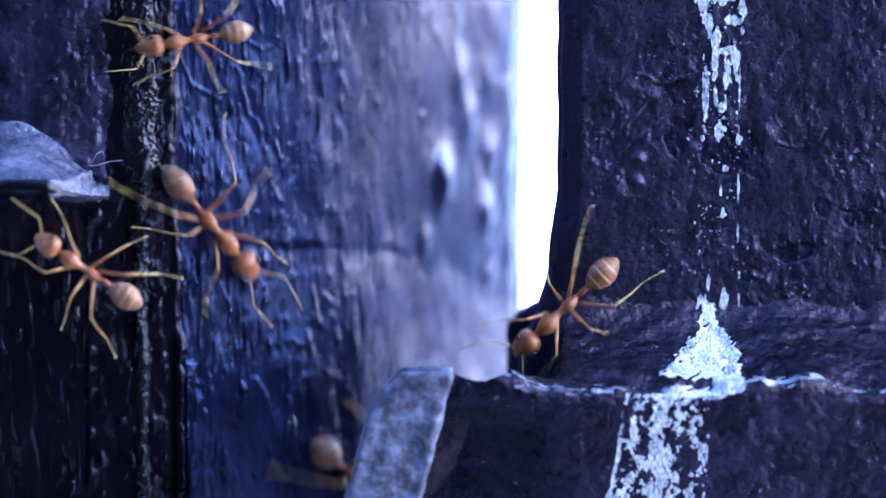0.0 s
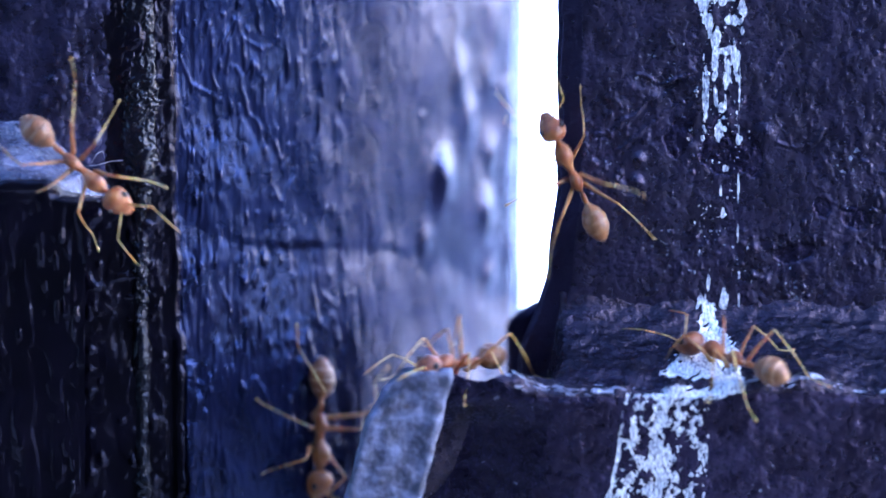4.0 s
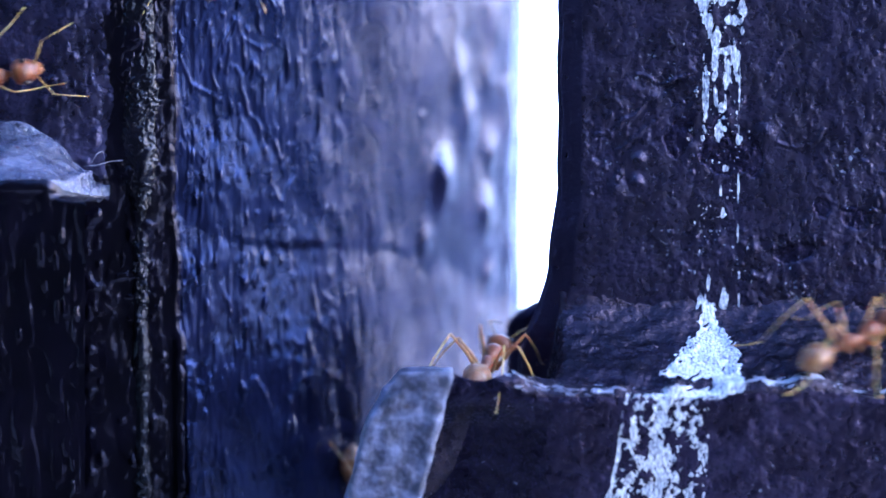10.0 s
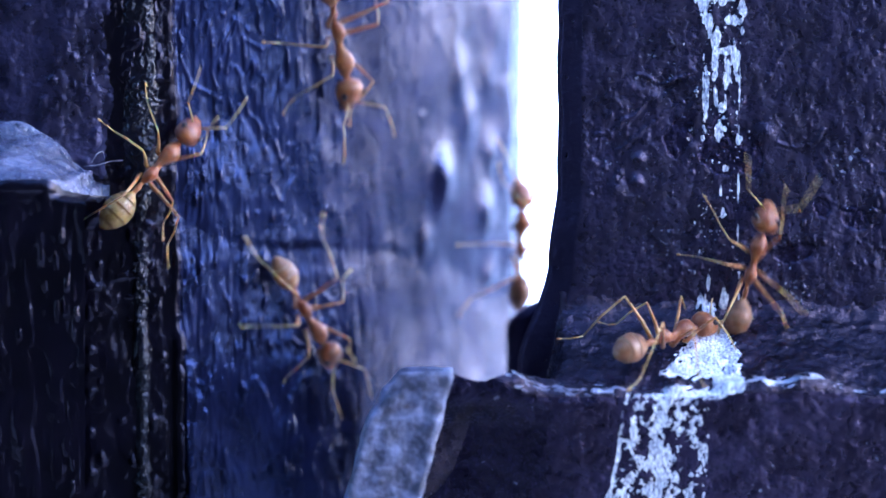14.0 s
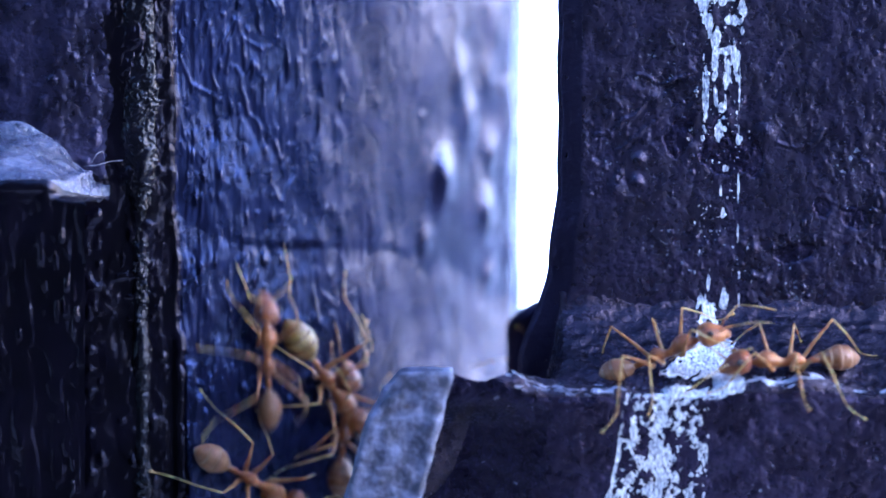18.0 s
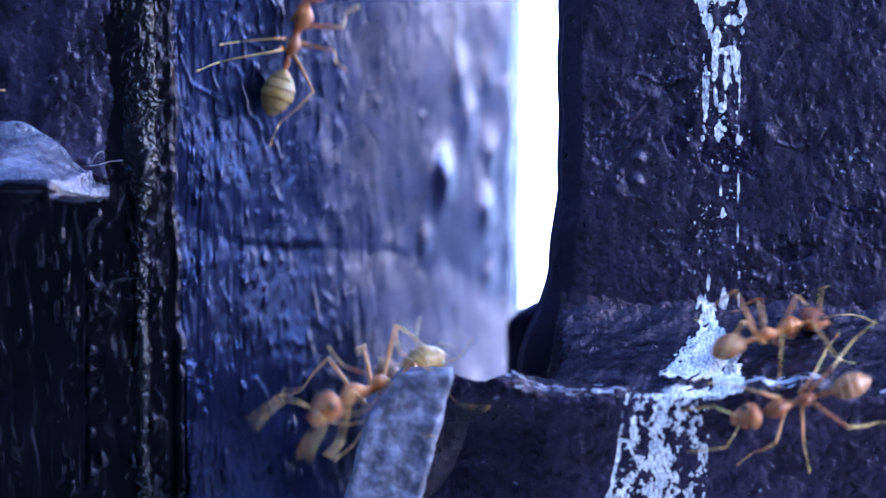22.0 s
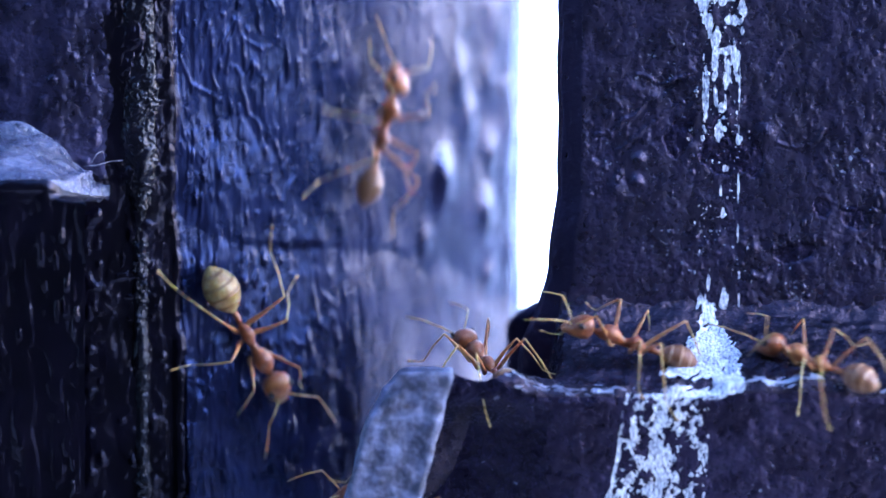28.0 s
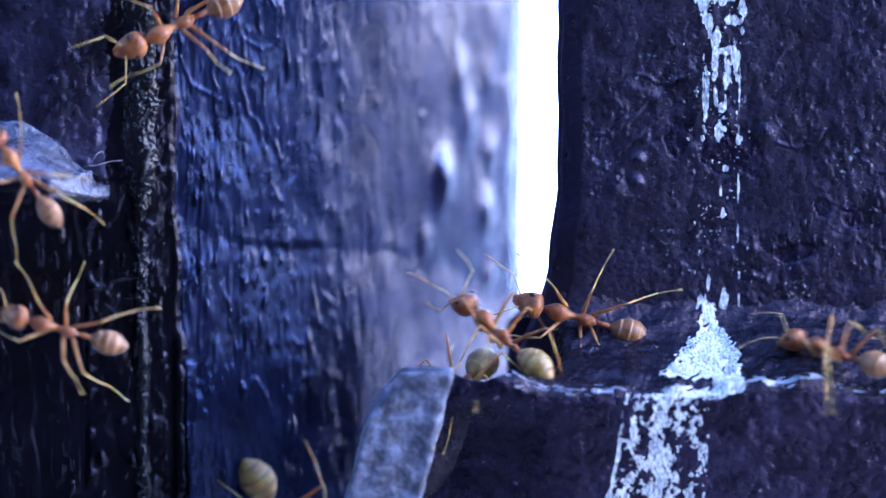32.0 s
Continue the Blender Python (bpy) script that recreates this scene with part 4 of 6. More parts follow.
    travel(False, 0.95, [(0.00, -5.4, 6.9, -15.1, 'R', -39, 0), (0.35, -5.7, 6.6, -20.5, 'R', 67, 0), (0.70, -5.5, 6.8, -14.5, 'R', 74, 0), (1.00, -5.7, 6.6, -11.3, 'R', 82, 0), (1.20, -5.8, 6.5, -9.7, 'R', 79, 0), (1.50, -5.3, 7.0, -10.4, 'R', 66, 0), (1.70, -6.1, 6.3, -8.5, 'R', 75, 0), (2.00, -7.0, 5.6, -7.6, 'R', 86, 0), (2.30, -9.0, 4.2, -3.0, 'R', 95, 0), (2.50, -11.4, 2.9, 4.1, 'R', 100, 0), (2.70, -15.1, 1.2, 7.7, 'C', 135, 0), (3.00, -19.2, -1.8, 7.9, 'L', 172, 0), (3.30, -23.9, -0.2, 9.9, 'L', 176, 0), (3.60, -28.3, -0.2, 11.8, 'L', 172, 0), (3.90, -34.3, -0.2, 13.4, 'L', 165, 0), (4.70, -49.1, -0.2, 13.4, 'L', 165, 0)])
    travel(False, 0.92, [(0.00, 47.8, -5.3, -6.2, 'G', 131, -13), (0.40, 33.2, -5.3, -6.2, 'G', 131, -13), (0.70, 26.6, -5.3, -5.6, 'G', 137, -13), (0.80, 24.3, -5.1, -5.5, 'G', 138, -11), (1.00, 19.4, -4.6, -5.3, 'G', 141, -5), (1.30, 13.7, -4.5, -5.3, 'G', 132, -10), (1.50, 9.7, -5.1, -5.5, 'G', 151, -10), (1.80, 4.1, -2.4, -6.5, 'G', 141, -11), (2.00, 1.6, -2.4, -6.6, 'G', -142, 14), (2.50, 2.0, -2.4, -6.3, 'G', 144, -11), (2.80, 2.8, -2.4, -6.4, 'G', 142, -5), (3.00, 5.7, -2.4, -6.2, 'G', 134, 6), (3.30, 7.6, -0.8, -4.8, 'L', 115, 0), (3.50, 7.8, -0.8, -2.6, 'L', 136, 0), (4.30, 7.8, -0.8, 8.1, 'L', 102, 0), (5.00, 7.7, -0.8, 18.3, 'L', 97, 0), (5.80, 7.7, -0.8, 32.9, 'L', 97, 0)])
    travel(False, 0.92, [(1.60, 49.1, -4.6, -5.3, 'G', 136, -7), (2.40, 34.4, -4.6, -5.3, 'G', 136, -7), (2.80, 25.5, -4.6, -5.3, 'G', 136, -7), (3.00, 22.1, -4.7, -5.3, 'G', 143, -3), (3.20, 17.3, -4.6, -5.3, 'G', 146, -8), (3.50, 12.8, -5.3, -6.2, 'G', 146, -5), (4.00, 1.2, -2.4, -6.3, 'G', -131, 18), (4.40, -2.3, 9.9, -11.3, 'R', -128, 0), (5.20, -5.9, 6.4, -24.9, 'R', -95, 0), (6.00, -5.9, 6.4, -41.2, 'R', -95, 0)])
    travel(False, 0.92, [(2.30, 47.5, -5.3, -6.2, 'G', 138, -11), (3.10, 32.9, -5.3, -6.2, 'G', 137, -11), (3.50, 24.0, -5.2, -5.6, 'G', 133, -9), (4.50, 11.8, -5.3, -5.7, 'G', 141, -7), (5.50, 2.4, -2.4, -5.9, 'G', 140, -4), (5.80, 1.2, -2.4, -6.0, 'G', -138, 16), (6.00, 1.7, -2.4, -5.9, 'G', -139, 9), (6.50, 3.1, -2.4, -6.3, 'G', -134, 17), (7.00, 3.6, -1.0, -6.7, 'G', -140, 13), (8.00, 2.9, -1.0, -5.4, 'G', -133, 10), (9.00, 0.9, -2.4, -6.3, 'G', 136, -9), (9.50, 0.9, -2.4, -5.7, 'G', 136, -5), (9.70, 0.6, -2.4, -6.2, 'G', 125, -17), (10.00, 2.6, -2.4, -6.4, 'G', 76, -15), (10.30, 4.4, -2.4, -6.5, 'G', 68, -19), (10.60, 3.1, -2.4, -5.7, 'G', 106, -8), (11.00, 1.3, -2.4, -5.9, 'G', 125, -6), (11.40, 0.8, -2.4, -5.7, 'G', 111, -12), (11.70, 4.2, -2.4, -6.8, 'G', 66, -19), (12.00, 7.9, -6.3, -6.8, 'G', -9, 0), (12.30, 21.9, -6.3, -7.5, 'G', 38, -12), (12.60, 31.9, -6.3, -7.5, 'G', 46, -15), (13.40, 46.5, -6.3, -7.5, 'G', 46, -15)])
    travel(False, 1.04, [(4.10, 49.3, -4.6, -5.3, 'G', 139, -6), (4.90, 34.6, -4.6, -5.3, 'G', 139, -6), (5.50, 18.2, -4.9, -5.4, 'G', 153, 1), (6.00, 11.6, -5.3, -5.8, 'G', 180, 8), (6.30, 8.7, -5.3, -5.7, 'G', 177, 4), (6.50, 8.5, -5.3, -6.0, 'G', 147, -4), (7.00, 6.5, -3.0, -6.5, 'G', 180, 9), (7.50, 5.8, -2.4, -6.2, 'G', 180, 8), (8.00, 5.5, -2.4, -6.5, 'G', 180, 16), (8.50, 5.6, -2.4, -6.0, 'G', 128, -9), (8.75, 4.8, -2.4, -6.2, 'G', -71, 10), (9.00, 5.2, -2.4, -6.9, 'G', -52, 7), (9.30, 7.8, -5.0, -6.0, 'G', -47, 15), (9.50, 9.3, -5.2, -5.6, 'G', 49, -15), (9.70, 13.0, -5.3, -5.6, 'G', 45, -11), (10.00, 23.7, -3.7, -4.9, 'G', 45, -7), (10.30, 32.3, -3.7, -4.9, 'G', 45, -9), (11.10, 47.0, -3.7, -4.9, 'G', 45, -9)])
    travel(False, 0.95, [(3.80, -43.9, -6.8, 2.3, 'L', 144, 0), (4.60, -29.4, -6.8, 2.3, 'L', 144, 0), (5.50, -23.0, -6.8, 3.3, 'L', 132, 0), (5.80, -22.4, -6.7, 5.1, 'L', 131, 0), (6.00, -23.6, -4.6, 6.8, 'L', 145, 0), (6.30, -22.3, -0.7, 8.7, 'L', 75, 0), (6.50, -21.4, -0.2, 11.1, 'L', 73, 0), (6.80, -19.7, -0.2, 14.7, 'L', 85, 0), (7.20, -19.3, -0.2, 20.6, 'L', 86, 0), (8.00, -19.1, -0.2, 35.1, 'L', 86, 0)])
    travel(False, 0.92, [(1.90, -46.0, -3.7, 7.2, 'L', 0, 0), (2.70, -31.4, -3.7, 7.2, 'L', 0, 0), (3.00, -26.8, -3.3, 7.4, 'L', -2, 0), (3.50, -24.6, -5.1, 6.5, 'L', -21, 0), (4.50, -17.4, -3.9, 3.7, 'L', -55, 0), (5.50, -14.4, 1.8, -3.9, 'R', -73, 0), (5.70, -13.9, 2.0, -4.3, 'R', -69, 0), (6.00, -15.2, 1.2, -9.5, 'C', -71, 0), (6.30, -15.2, 1.2, -13.4, 'C', -67, 0), (6.80, -15.1, 1.2, -21.9, 'C', -76, 0), (7.60, -15.2, 1.2, -37.7, 'C', -76, 0)])
    travel(False, 0.95, [(4.00, -9.9, 3.7, -39.5, 'R', 111, 0), (4.80, -9.8, 3.7, -23.4, 'R', 112, 0), (5.50, -11.1, 3.1, -10.6, 'R', 131, 0), (5.80, -11.3, 3.0, -9.4, 'R', 126, 0), (6.00, -11.2, 3.0, -7.0, 'R', 117, 0), (6.30, -13.6, 2.0, -0.3, 'R', 115, 0), (6.50, -17.7, -4.5, 3.0, 'L', 147, 0), (6.70, -18.8, -5.8, 4.0, 'L', 157, 0), (7.00, -18.8, -5.8, 4.8, 'L', 155, 0), (7.30, -22.4, -4.6, 6.8, 'L', 174, 0), (7.50, -26.6, -4.9, 6.7, 'L', 180, 0), (7.80, -31.6, -4.9, 6.7, 'L', 180, 0), (8.60, -46.1, -4.9, 6.7, 'L', 180, 0)])
    travel(False, 0.92, [(5.10, -6.5, 6.0, 32.5, 'R', 120, 0), (5.90, -6.5, 6.0, 17.5, 'R', 119, 0), (6.30, -10.2, 3.5, 14.2, 'R', 176, 0), (6.50, -11.5, 2.9, 12.0, 'R', -170, 0), (6.70, -12.4, 2.5, 10.6, 'R', -169, 0), (7.00, -13.8, 2.0, 10.0, 'R', 170, 0), (7.30, -18.9, -0.2, 10.9, 'L', 177, 0), (7.50, -23.0, -0.2, 11.8, 'L', 174, 0), (7.80, -28.3, -0.2, 11.8, 'L', 180, 0), (8.20, -34.8, -0.2, 10.9, 'L', -176, 0), (9.00, -49.7, -0.2, 10.9, 'L', -176, 0)])
    travel(False, 0.97, [(3.90, -4.3, 7.8, -35.8, 'R', 155, 0), (4.70, -4.3, 7.8, -19.6, 'R', 157, 0), (5.50, -9.2, 4.1, -11.7, 'R', 173, 0), (6.00, -8.2, 4.7, -13.2, 'R', 170, 0), (6.30, -8.9, 4.3, -13.2, 'R', 152, 0), (6.50, -10.3, 3.5, -11.7, 'R', 132, 0), (6.70, -12.4, 2.5, -11.0, 'R', 94, 0), (7.00, -13.5, 2.1, -4.5, 'R', 94, 0), (7.30, -13.9, 2.0, 1.2, 'R', 87, 0), (7.70, -13.7, 2.0, 6.1, 'R', 88, 0), (8.00, -15.9, 0.9, 9.3, 'C', 100, 0), (8.30, -18.5, -0.2, 9.9, 'L', 125, 0), (8.50, -21.6, -0.2, 9.4, 'L', 137, 0), (8.70, -22.3, -0.8, 8.7, 'L', 176, 0), (9.00, -24.8, -0.9, 8.7, 'L', 176, 0), (9.30, -31.5, -0.9, 8.7, 'L', 176, 0), (10.10, -46.3, -0.9, 8.7, 'L', 176, 0)])
    travel(False, 0.92, [(5.90, -5.6, 6.7, -37.8, 'R', 103, 0), (6.70, -5.5, 6.8, -21.6, 'R', 104, 0), (7.30, -5.5, 6.8, -16.3, 'R', 104, 0), (7.50, -6.4, 6.0, -14.7, 'R', 102, 0), (7.70, -6.5, 6.0, -12.0, 'R', 94, 0), (8.00, -7.2, 5.4, 3.2, 'R', 89, 0), (8.30, -8.6, 4.5, 6.8, 'R', 86, 0), (8.50, -9.4, 4.0, 11.2, 'R', 86, 0), (8.80, -9.5, 3.9, 16.3, 'R', 87, 0), (9.20, -9.5, 3.9, 22.9, 'R', 90, 0), (10.00, -9.4, 4.0, 37.7, 'R', 90, 0)])
    travel(False, 0.95, [(6.80, -5.8, 6.5, -39.6, 'R', 90, 0), (7.60, -5.7, 6.6, -23.3, 'R', 90, 0), (8.00, -5.6, 6.7, -15.5, 'R', 75, 0), (8.30, -4.3, 7.8, -9.2, 'R', 24, 0), (8.50, -5.8, 6.5, -10.0, 'R', -140, 0), (8.70, -6.6, 5.9, -12.8, 'R', -119, 0), (9.00, -6.6, 5.9, -14.4, 'R', -122, 0), (9.50, -6.1, 6.3, -13.3, 'R', -90, 0), (9.80, -5.8, 6.5, -14.6, 'R', -95, 0), (10.20, -5.2, 7.0, -21.2, 'R', -85, 0), (11.00, -5.2, 7.0, -37.4, 'R', -85, 0)])
    travel(False, 0.92, [(6.70, -11.4, 2.9, 36.9, 'R', -50, 0), (7.50, -11.5, 2.9, 22.2, 'R', -51, 0), (8.00, -5.8, 6.5, 13.1, 'R', -42, 0), (8.30, -5.9, 6.4, 12.3, 'R', -35, 0), (8.50, -5.4, 6.9, 11.1, 'R', -26, 0), (8.70, -1.4, 10.9, 7.0, 'R', -27, 0), (9.00, 2.6, 12.8, 3.9, 'R', -20, 0), (9.30, 5.1, 12.6, -0.6, 'R', -33, 0), (9.70, 7.6, 9.9, -3.0, 'Q', -90, 0), (10.50, 14.5, 9.9, -5.6, 'Q', 180, 0)])
    travel(False, 0.95, [(8.40, -12.6, 2.4, 34.9, 'R', 89, 0), (9.20, -12.7, 2.4, 20.2, 'R', 89, 0), (9.50, -12.8, 2.3, 16.2, 'R', 89, 0), (9.70, -13.5, 2.1, 15.5, 'R', 92, 0), (10.10, -13.7, 2.0, 20.6, 'R', 89, 0), (10.90, -13.5, 2.1, 35.4, 'R', 89, 0)])
    travel(True, 0.92, [(8.80, -51.6, -0.2, 10.1, 'L', 8, 0), (9.60, -36.8, -0.2, 10.1, 'L', 8, 0), (10.00, -27.8, -0.2, 9.9, 'L', 11, 0), (10.30, -23.9, -0.8, 8.8, 'L', -2, 0), (10.50, -20.5, -1.0, 8.6, 'L', -4, 0), (10.70, -19.3, -2.3, 7.6, 'L', -2, 0), (11.00, -17.4, 0.3, 8.8, 'C', 25, 0), (11.30, -18.9, -2.6, 7.5, 'L', -19, 0), (11.50, -18.9, -5.0, 6.1, 'L', -46, 0), (11.70, -19.7, -6.3, 3.3, 'L', -86, 0), (12.00, -22.9, -6.1, 5.9, 'L', 163, 0), (12.30, -26.5, -4.3, 6.9, 'L', 173, 0), (12.55, -28.0, -3.4, 7.3, 'L', 102, 0), (12.70, -25.7, -2.6, 7.7, 'L', 26, 0), (13.00, -23.0, -5.7, 6.2, 'L', -6, 0), (13.30, -20.5, -6.8, 4.2, 'L', -33, 0), (13.50, -18.1, -5.1, 1.8, 'L', -38, 0), (13.70, -17.5, -3.9, 3.1, 'L', 14, 0), (14.00, -17.2, 0.3, 4.4, 'C', 45, 0), (14.30, -17.1, 0.3, 9.6, 'C', 78, 0), (14.50, -17.4, 0.3, 14.6, 'C', 84, 0), (14.80, -17.3, 0.3, 20.9, 'C', 87, 0), (15.60, -17.1, 0.4, 35.5, 'C', 87, 0)])
    travel(False, 0.96, [(10.20, -46.6, -1.8, 8.1, 'L', -4, 0), (11.00, -31.8, -1.8, 8.1, 'L', -4, 0), (11.50, -23.6, -1.8, 8.1, 'L', -4, 0), (12.00, -20.6, -0.9, 8.7, 'L', -4, 0), (12.30, -15.3, 1.2, 2.3, 'C', -55, 0), (12.50, -13.9, 2.0, -3.6, 'R', -70, 0), (12.70, -12.9, 2.3, -6.8, 'R', -63, 0), (13.00, -9.0, 4.2, -11.0, 'R', -58, 0), (13.30, -6.4, 6.0, -15.6, 'R', -60, 0), (13.50, -5.7, 6.6, -16.2, 'R', -66, 0), (13.90, -4.3, 7.8, -24.5, 'R', -72, 0), (14.70, -4.4, 7.8, -41.0, 'R', -73, 0)])
    travel(False, 0.92, [(11.50, -48.8, -0.2, 10.1, 'L', 0, 0), (12.30, -34.0, -0.2, 10.1, 'L', 0, 0), (12.70, -24.3, -0.4, 9.2, 'L', -10, 0), (13.00, -20.5, -1.6, 8.2, 'L', -17, 0), (13.30, -16.8, 0.5, 8.4, 'C', -26, 0), (13.50, -15.1, 1.3, 4.9, 'C', -59, 0), (13.70, -12.2, 2.6, 1.4, 'R', -50, 0), (14.00, -8.3, 4.7, -4.4, 'R', -59, 0), (14.30, -5.6, 6.7, -5.3, 'R', -30, 0), (14.50, -4.1, 8.0, -4.8, 'R', -21, 0), (15.20, 3.3, 17.0, -6.7, 'R', -4, 0), (15.40, 6.7, 9.9, -6.1, 'Q', -172, 0), (15.80, 10.2, 9.9, -7.0, 'Q', 180, 0), (16.50, 17.7, 9.9, -5.6, 'Q', -169, 0)])
    travel(False, 0.92, [(9.50, -14.5, 1.5, 37.2, 'C', -54, 0), (10.30, -14.7, 1.4, 22.6, 'C', -55, 0), (10.70, -10.3, 3.5, 11.9, 'R', -28, 0), (11.00, -4.1, 8.0, 12.7, 'R', 12, 0), (11.30, -4.9, 7.3, 14.6, 'R', 80, 0), (11.50, -7.0, 5.6, 15.6, 'R', 71, 0), (11.90, -6.4, 6.0, 21.8, 'R', 85, 0), (12.70, -6.3, 6.1, 36.8, 'R', 85, 0)])
    travel(False, 1.02, [(11.80, -4.5, 7.7, 38.7, 'R', -90, 0), (12.60, -4.5, 7.7, 23.6, 'R', -90, 0), (13.00, -3.3, 8.8, 19.0, 'R', -85, 0), (13.40, -3.3, 8.8, 18.3, 'R', -85, 0), (13.70, -3.9, 8.2, 14.7, 'R', -70, 0), (14.00, -6.3, 6.1, 12.3, 'R', -78, 0), (14.30, -4.5, 7.7, 7.9, 'R', -53, 0), (14.50, -2.7, 9.5, 6.9, 'R', -49, 0), (15.30, 3.4, 17.2, 0.6, 'R', -36, 0), (15.50, 6.6, 9.9, -0.5, 'Q', -155, 0), (15.90, 10.1, 9.9, -1.1, 'Q', -172, 0), (16.60, 16.8, 9.9, -2.8, 'Q', -169, 0)])
    travel(False, 0.92, [(11.70, 18.2, 9.9, -9.2, 'Q', 11, 0), (12.40, 8.7, 9.9, -8.4, 'Q', 0, 0), (13.00, 5.4, -1.0, -7.7, 'G', 104, -15), (13.50, 4.0, 12.6, -8.5, 'R', 97, 0), (13.70, 4.5, 12.6, -5.0, 'R', 97, 0), (14.00, 4.9, 12.6, -1.8, 'R', 89, 0), (14.30, 5.2, 12.6, -5.0, 'R', 83, 0), (14.50, 4.6, 12.6, -7.7, 'R', 64, 0), (15.20, 5.4, -1.0, -7.6, 'G', 76, -13), (16.00, 7.2, 9.9, -8.7, 'Q', -101, 0), (16.70, 18.1, 9.9, -6.7, 'Q', -169, 0)])
    travel(False, 0.92, [(9.40, -5.4, 6.9, -36.0, 'R', 80, 0), (10.20, -5.3, 7.0, -19.8, 'R', 80, 0), (10.60, -4.3, 7.8, -12.9, 'R', 108, 0), (10.80, -3.2, 8.9, -16.7, 'R', 100, 0), (11.00, -3.2, 8.9, -17.8, 'R', 100, 0), (11.20, -4.8, 7.4, -13.1, 'R', 100, 0), (11.40, -5.2, 7.0, -10.6, 'R', 82, 0), (11.50, -4.0, 8.1, -9.0, 'R', 50, 0), (11.70, -1.4, -2.4, -4.8, 'G', 56, 3), (12.00, -0.5, -2.4, -4.5, 'G', 31, 15), (12.30, -1.3, -2.4, -5.6, 'G', 41, 4), (12.50, 1.3, -2.4, -5.8, 'G', -48, 9), (12.70, 3.8, -1.0, -5.9, 'G', 32, -8), (13.00, 5.4, -1.0, -5.9, 'G', 30, 2), (13.30, 8.5, -4.8, -5.4, 'G', 32, 0), (13.50, 12.2, -3.9, -5.0, 'G', 52, -12), (13.70, 13.6, -0.8, -4.6, 'L', 21, 0), (14.00, 18.1, -0.8, -1.4, 'L', 75, 0), (14.30, 15.5, -0.8, 5.4, 'L', 117, 0), (14.50, 14.1, -0.8, 9.3, 'L', 101, 0), (15.10, 13.4, -0.8, 19.6, 'L', 94, 0), (15.90, 13.3, -0.9, 34.2, 'L', 94, 0)])
    travel(False, 0.95, [(11.30, 17.3, 9.9, -6.5, 'Q', 11, 0), (12.00, 8.7, 9.9, -8.4, 'Q', 0, 0), (12.40, 5.0, -2.4, -6.0, 'G', -112, 17), (12.70, 5.5, -2.4, -6.8, 'G', -61, 19), (13.00, 6.6, -3.1, -7.1, 'G', 55, -7), (13.30, 8.5, -6.3, -7.1, 'G', 52, -16), (13.70, 14.5, -5.3, -6.0, 'G', 51, -1), (14.00, 12.9, -3.3, -4.7, 'G', 42, -10), (14.30, 12.2, -5.3, -6.3, 'G', -52, 11), (14.50, 17.2, -5.3, -6.4, 'G', -49, 15), (15.20, 30.5, -5.3, -6.3, 'G', 49, -16), (16.00, 45.2, -5.3, -6.3, 'G', 49, -16)])
    travel(True, 1.03, [(14.80, -11.3, 3.0, 38.1, 'R', -56, 0), (15.60, -11.5, 2.9, 23.4, 'R', -58, 0), (16.50, -8.5, 4.5, 5.4, 'R', -36, 0), (16.70, -9.3, 4.0, 4.5, 'R', -44, 0), (17.00, -10.2, 3.5, 1.6, 'R', -75, 0), (17.30, -10.1, 3.6, -3.9, 'R', -70, 0), (17.50, -9.8, 3.7, -6.8, 'R', -67, 0), (17.70, -8.6, 4.5, -7.4, 'R', -43, 0), (18.00, -7.0, 5.6, -8.8, 'R', -53, 0), (18.30, -7.1, 5.5, -8.4, 'R', -15, 0), (18.60, -6.8, 5.7, -9.1, 'R', -12, 0), (19.00, -7.4, 5.3, -9.5, 'R', -5, 0), (19.50, -7.1, 5.5, -9.2, 'R', -3, 0), (20.00, -6.9, 5.7, -7.5, 'R', 5, 0), (20.50, -5.9, 6.4, -8.2, 'R', 1, 0), (21.00, -6.4, 6.0, -8.3, 'R', 9, 0), (21.70, -4.7, -4.5, -6.8, 'G', 41, -8), (21.85, -4.1, -2.4, -7.0, 'G', 71, -2), (22.00, -3.7, -4.5, -7.2, 'G', -142, -4), (22.30, -6.4, 6.0, -13.0, 'R', -122, 0), (22.70, -5.6, 6.7, -14.3, 'R', -101, 0), (23.00, -4.3, 7.8, -14.0, 'R', -79, 0), (23.50, -3.9, 8.2, -20.0, 'R', -83, 0), (24.30, -3.9, 8.2, -36.2, 'R', -83, 0)])
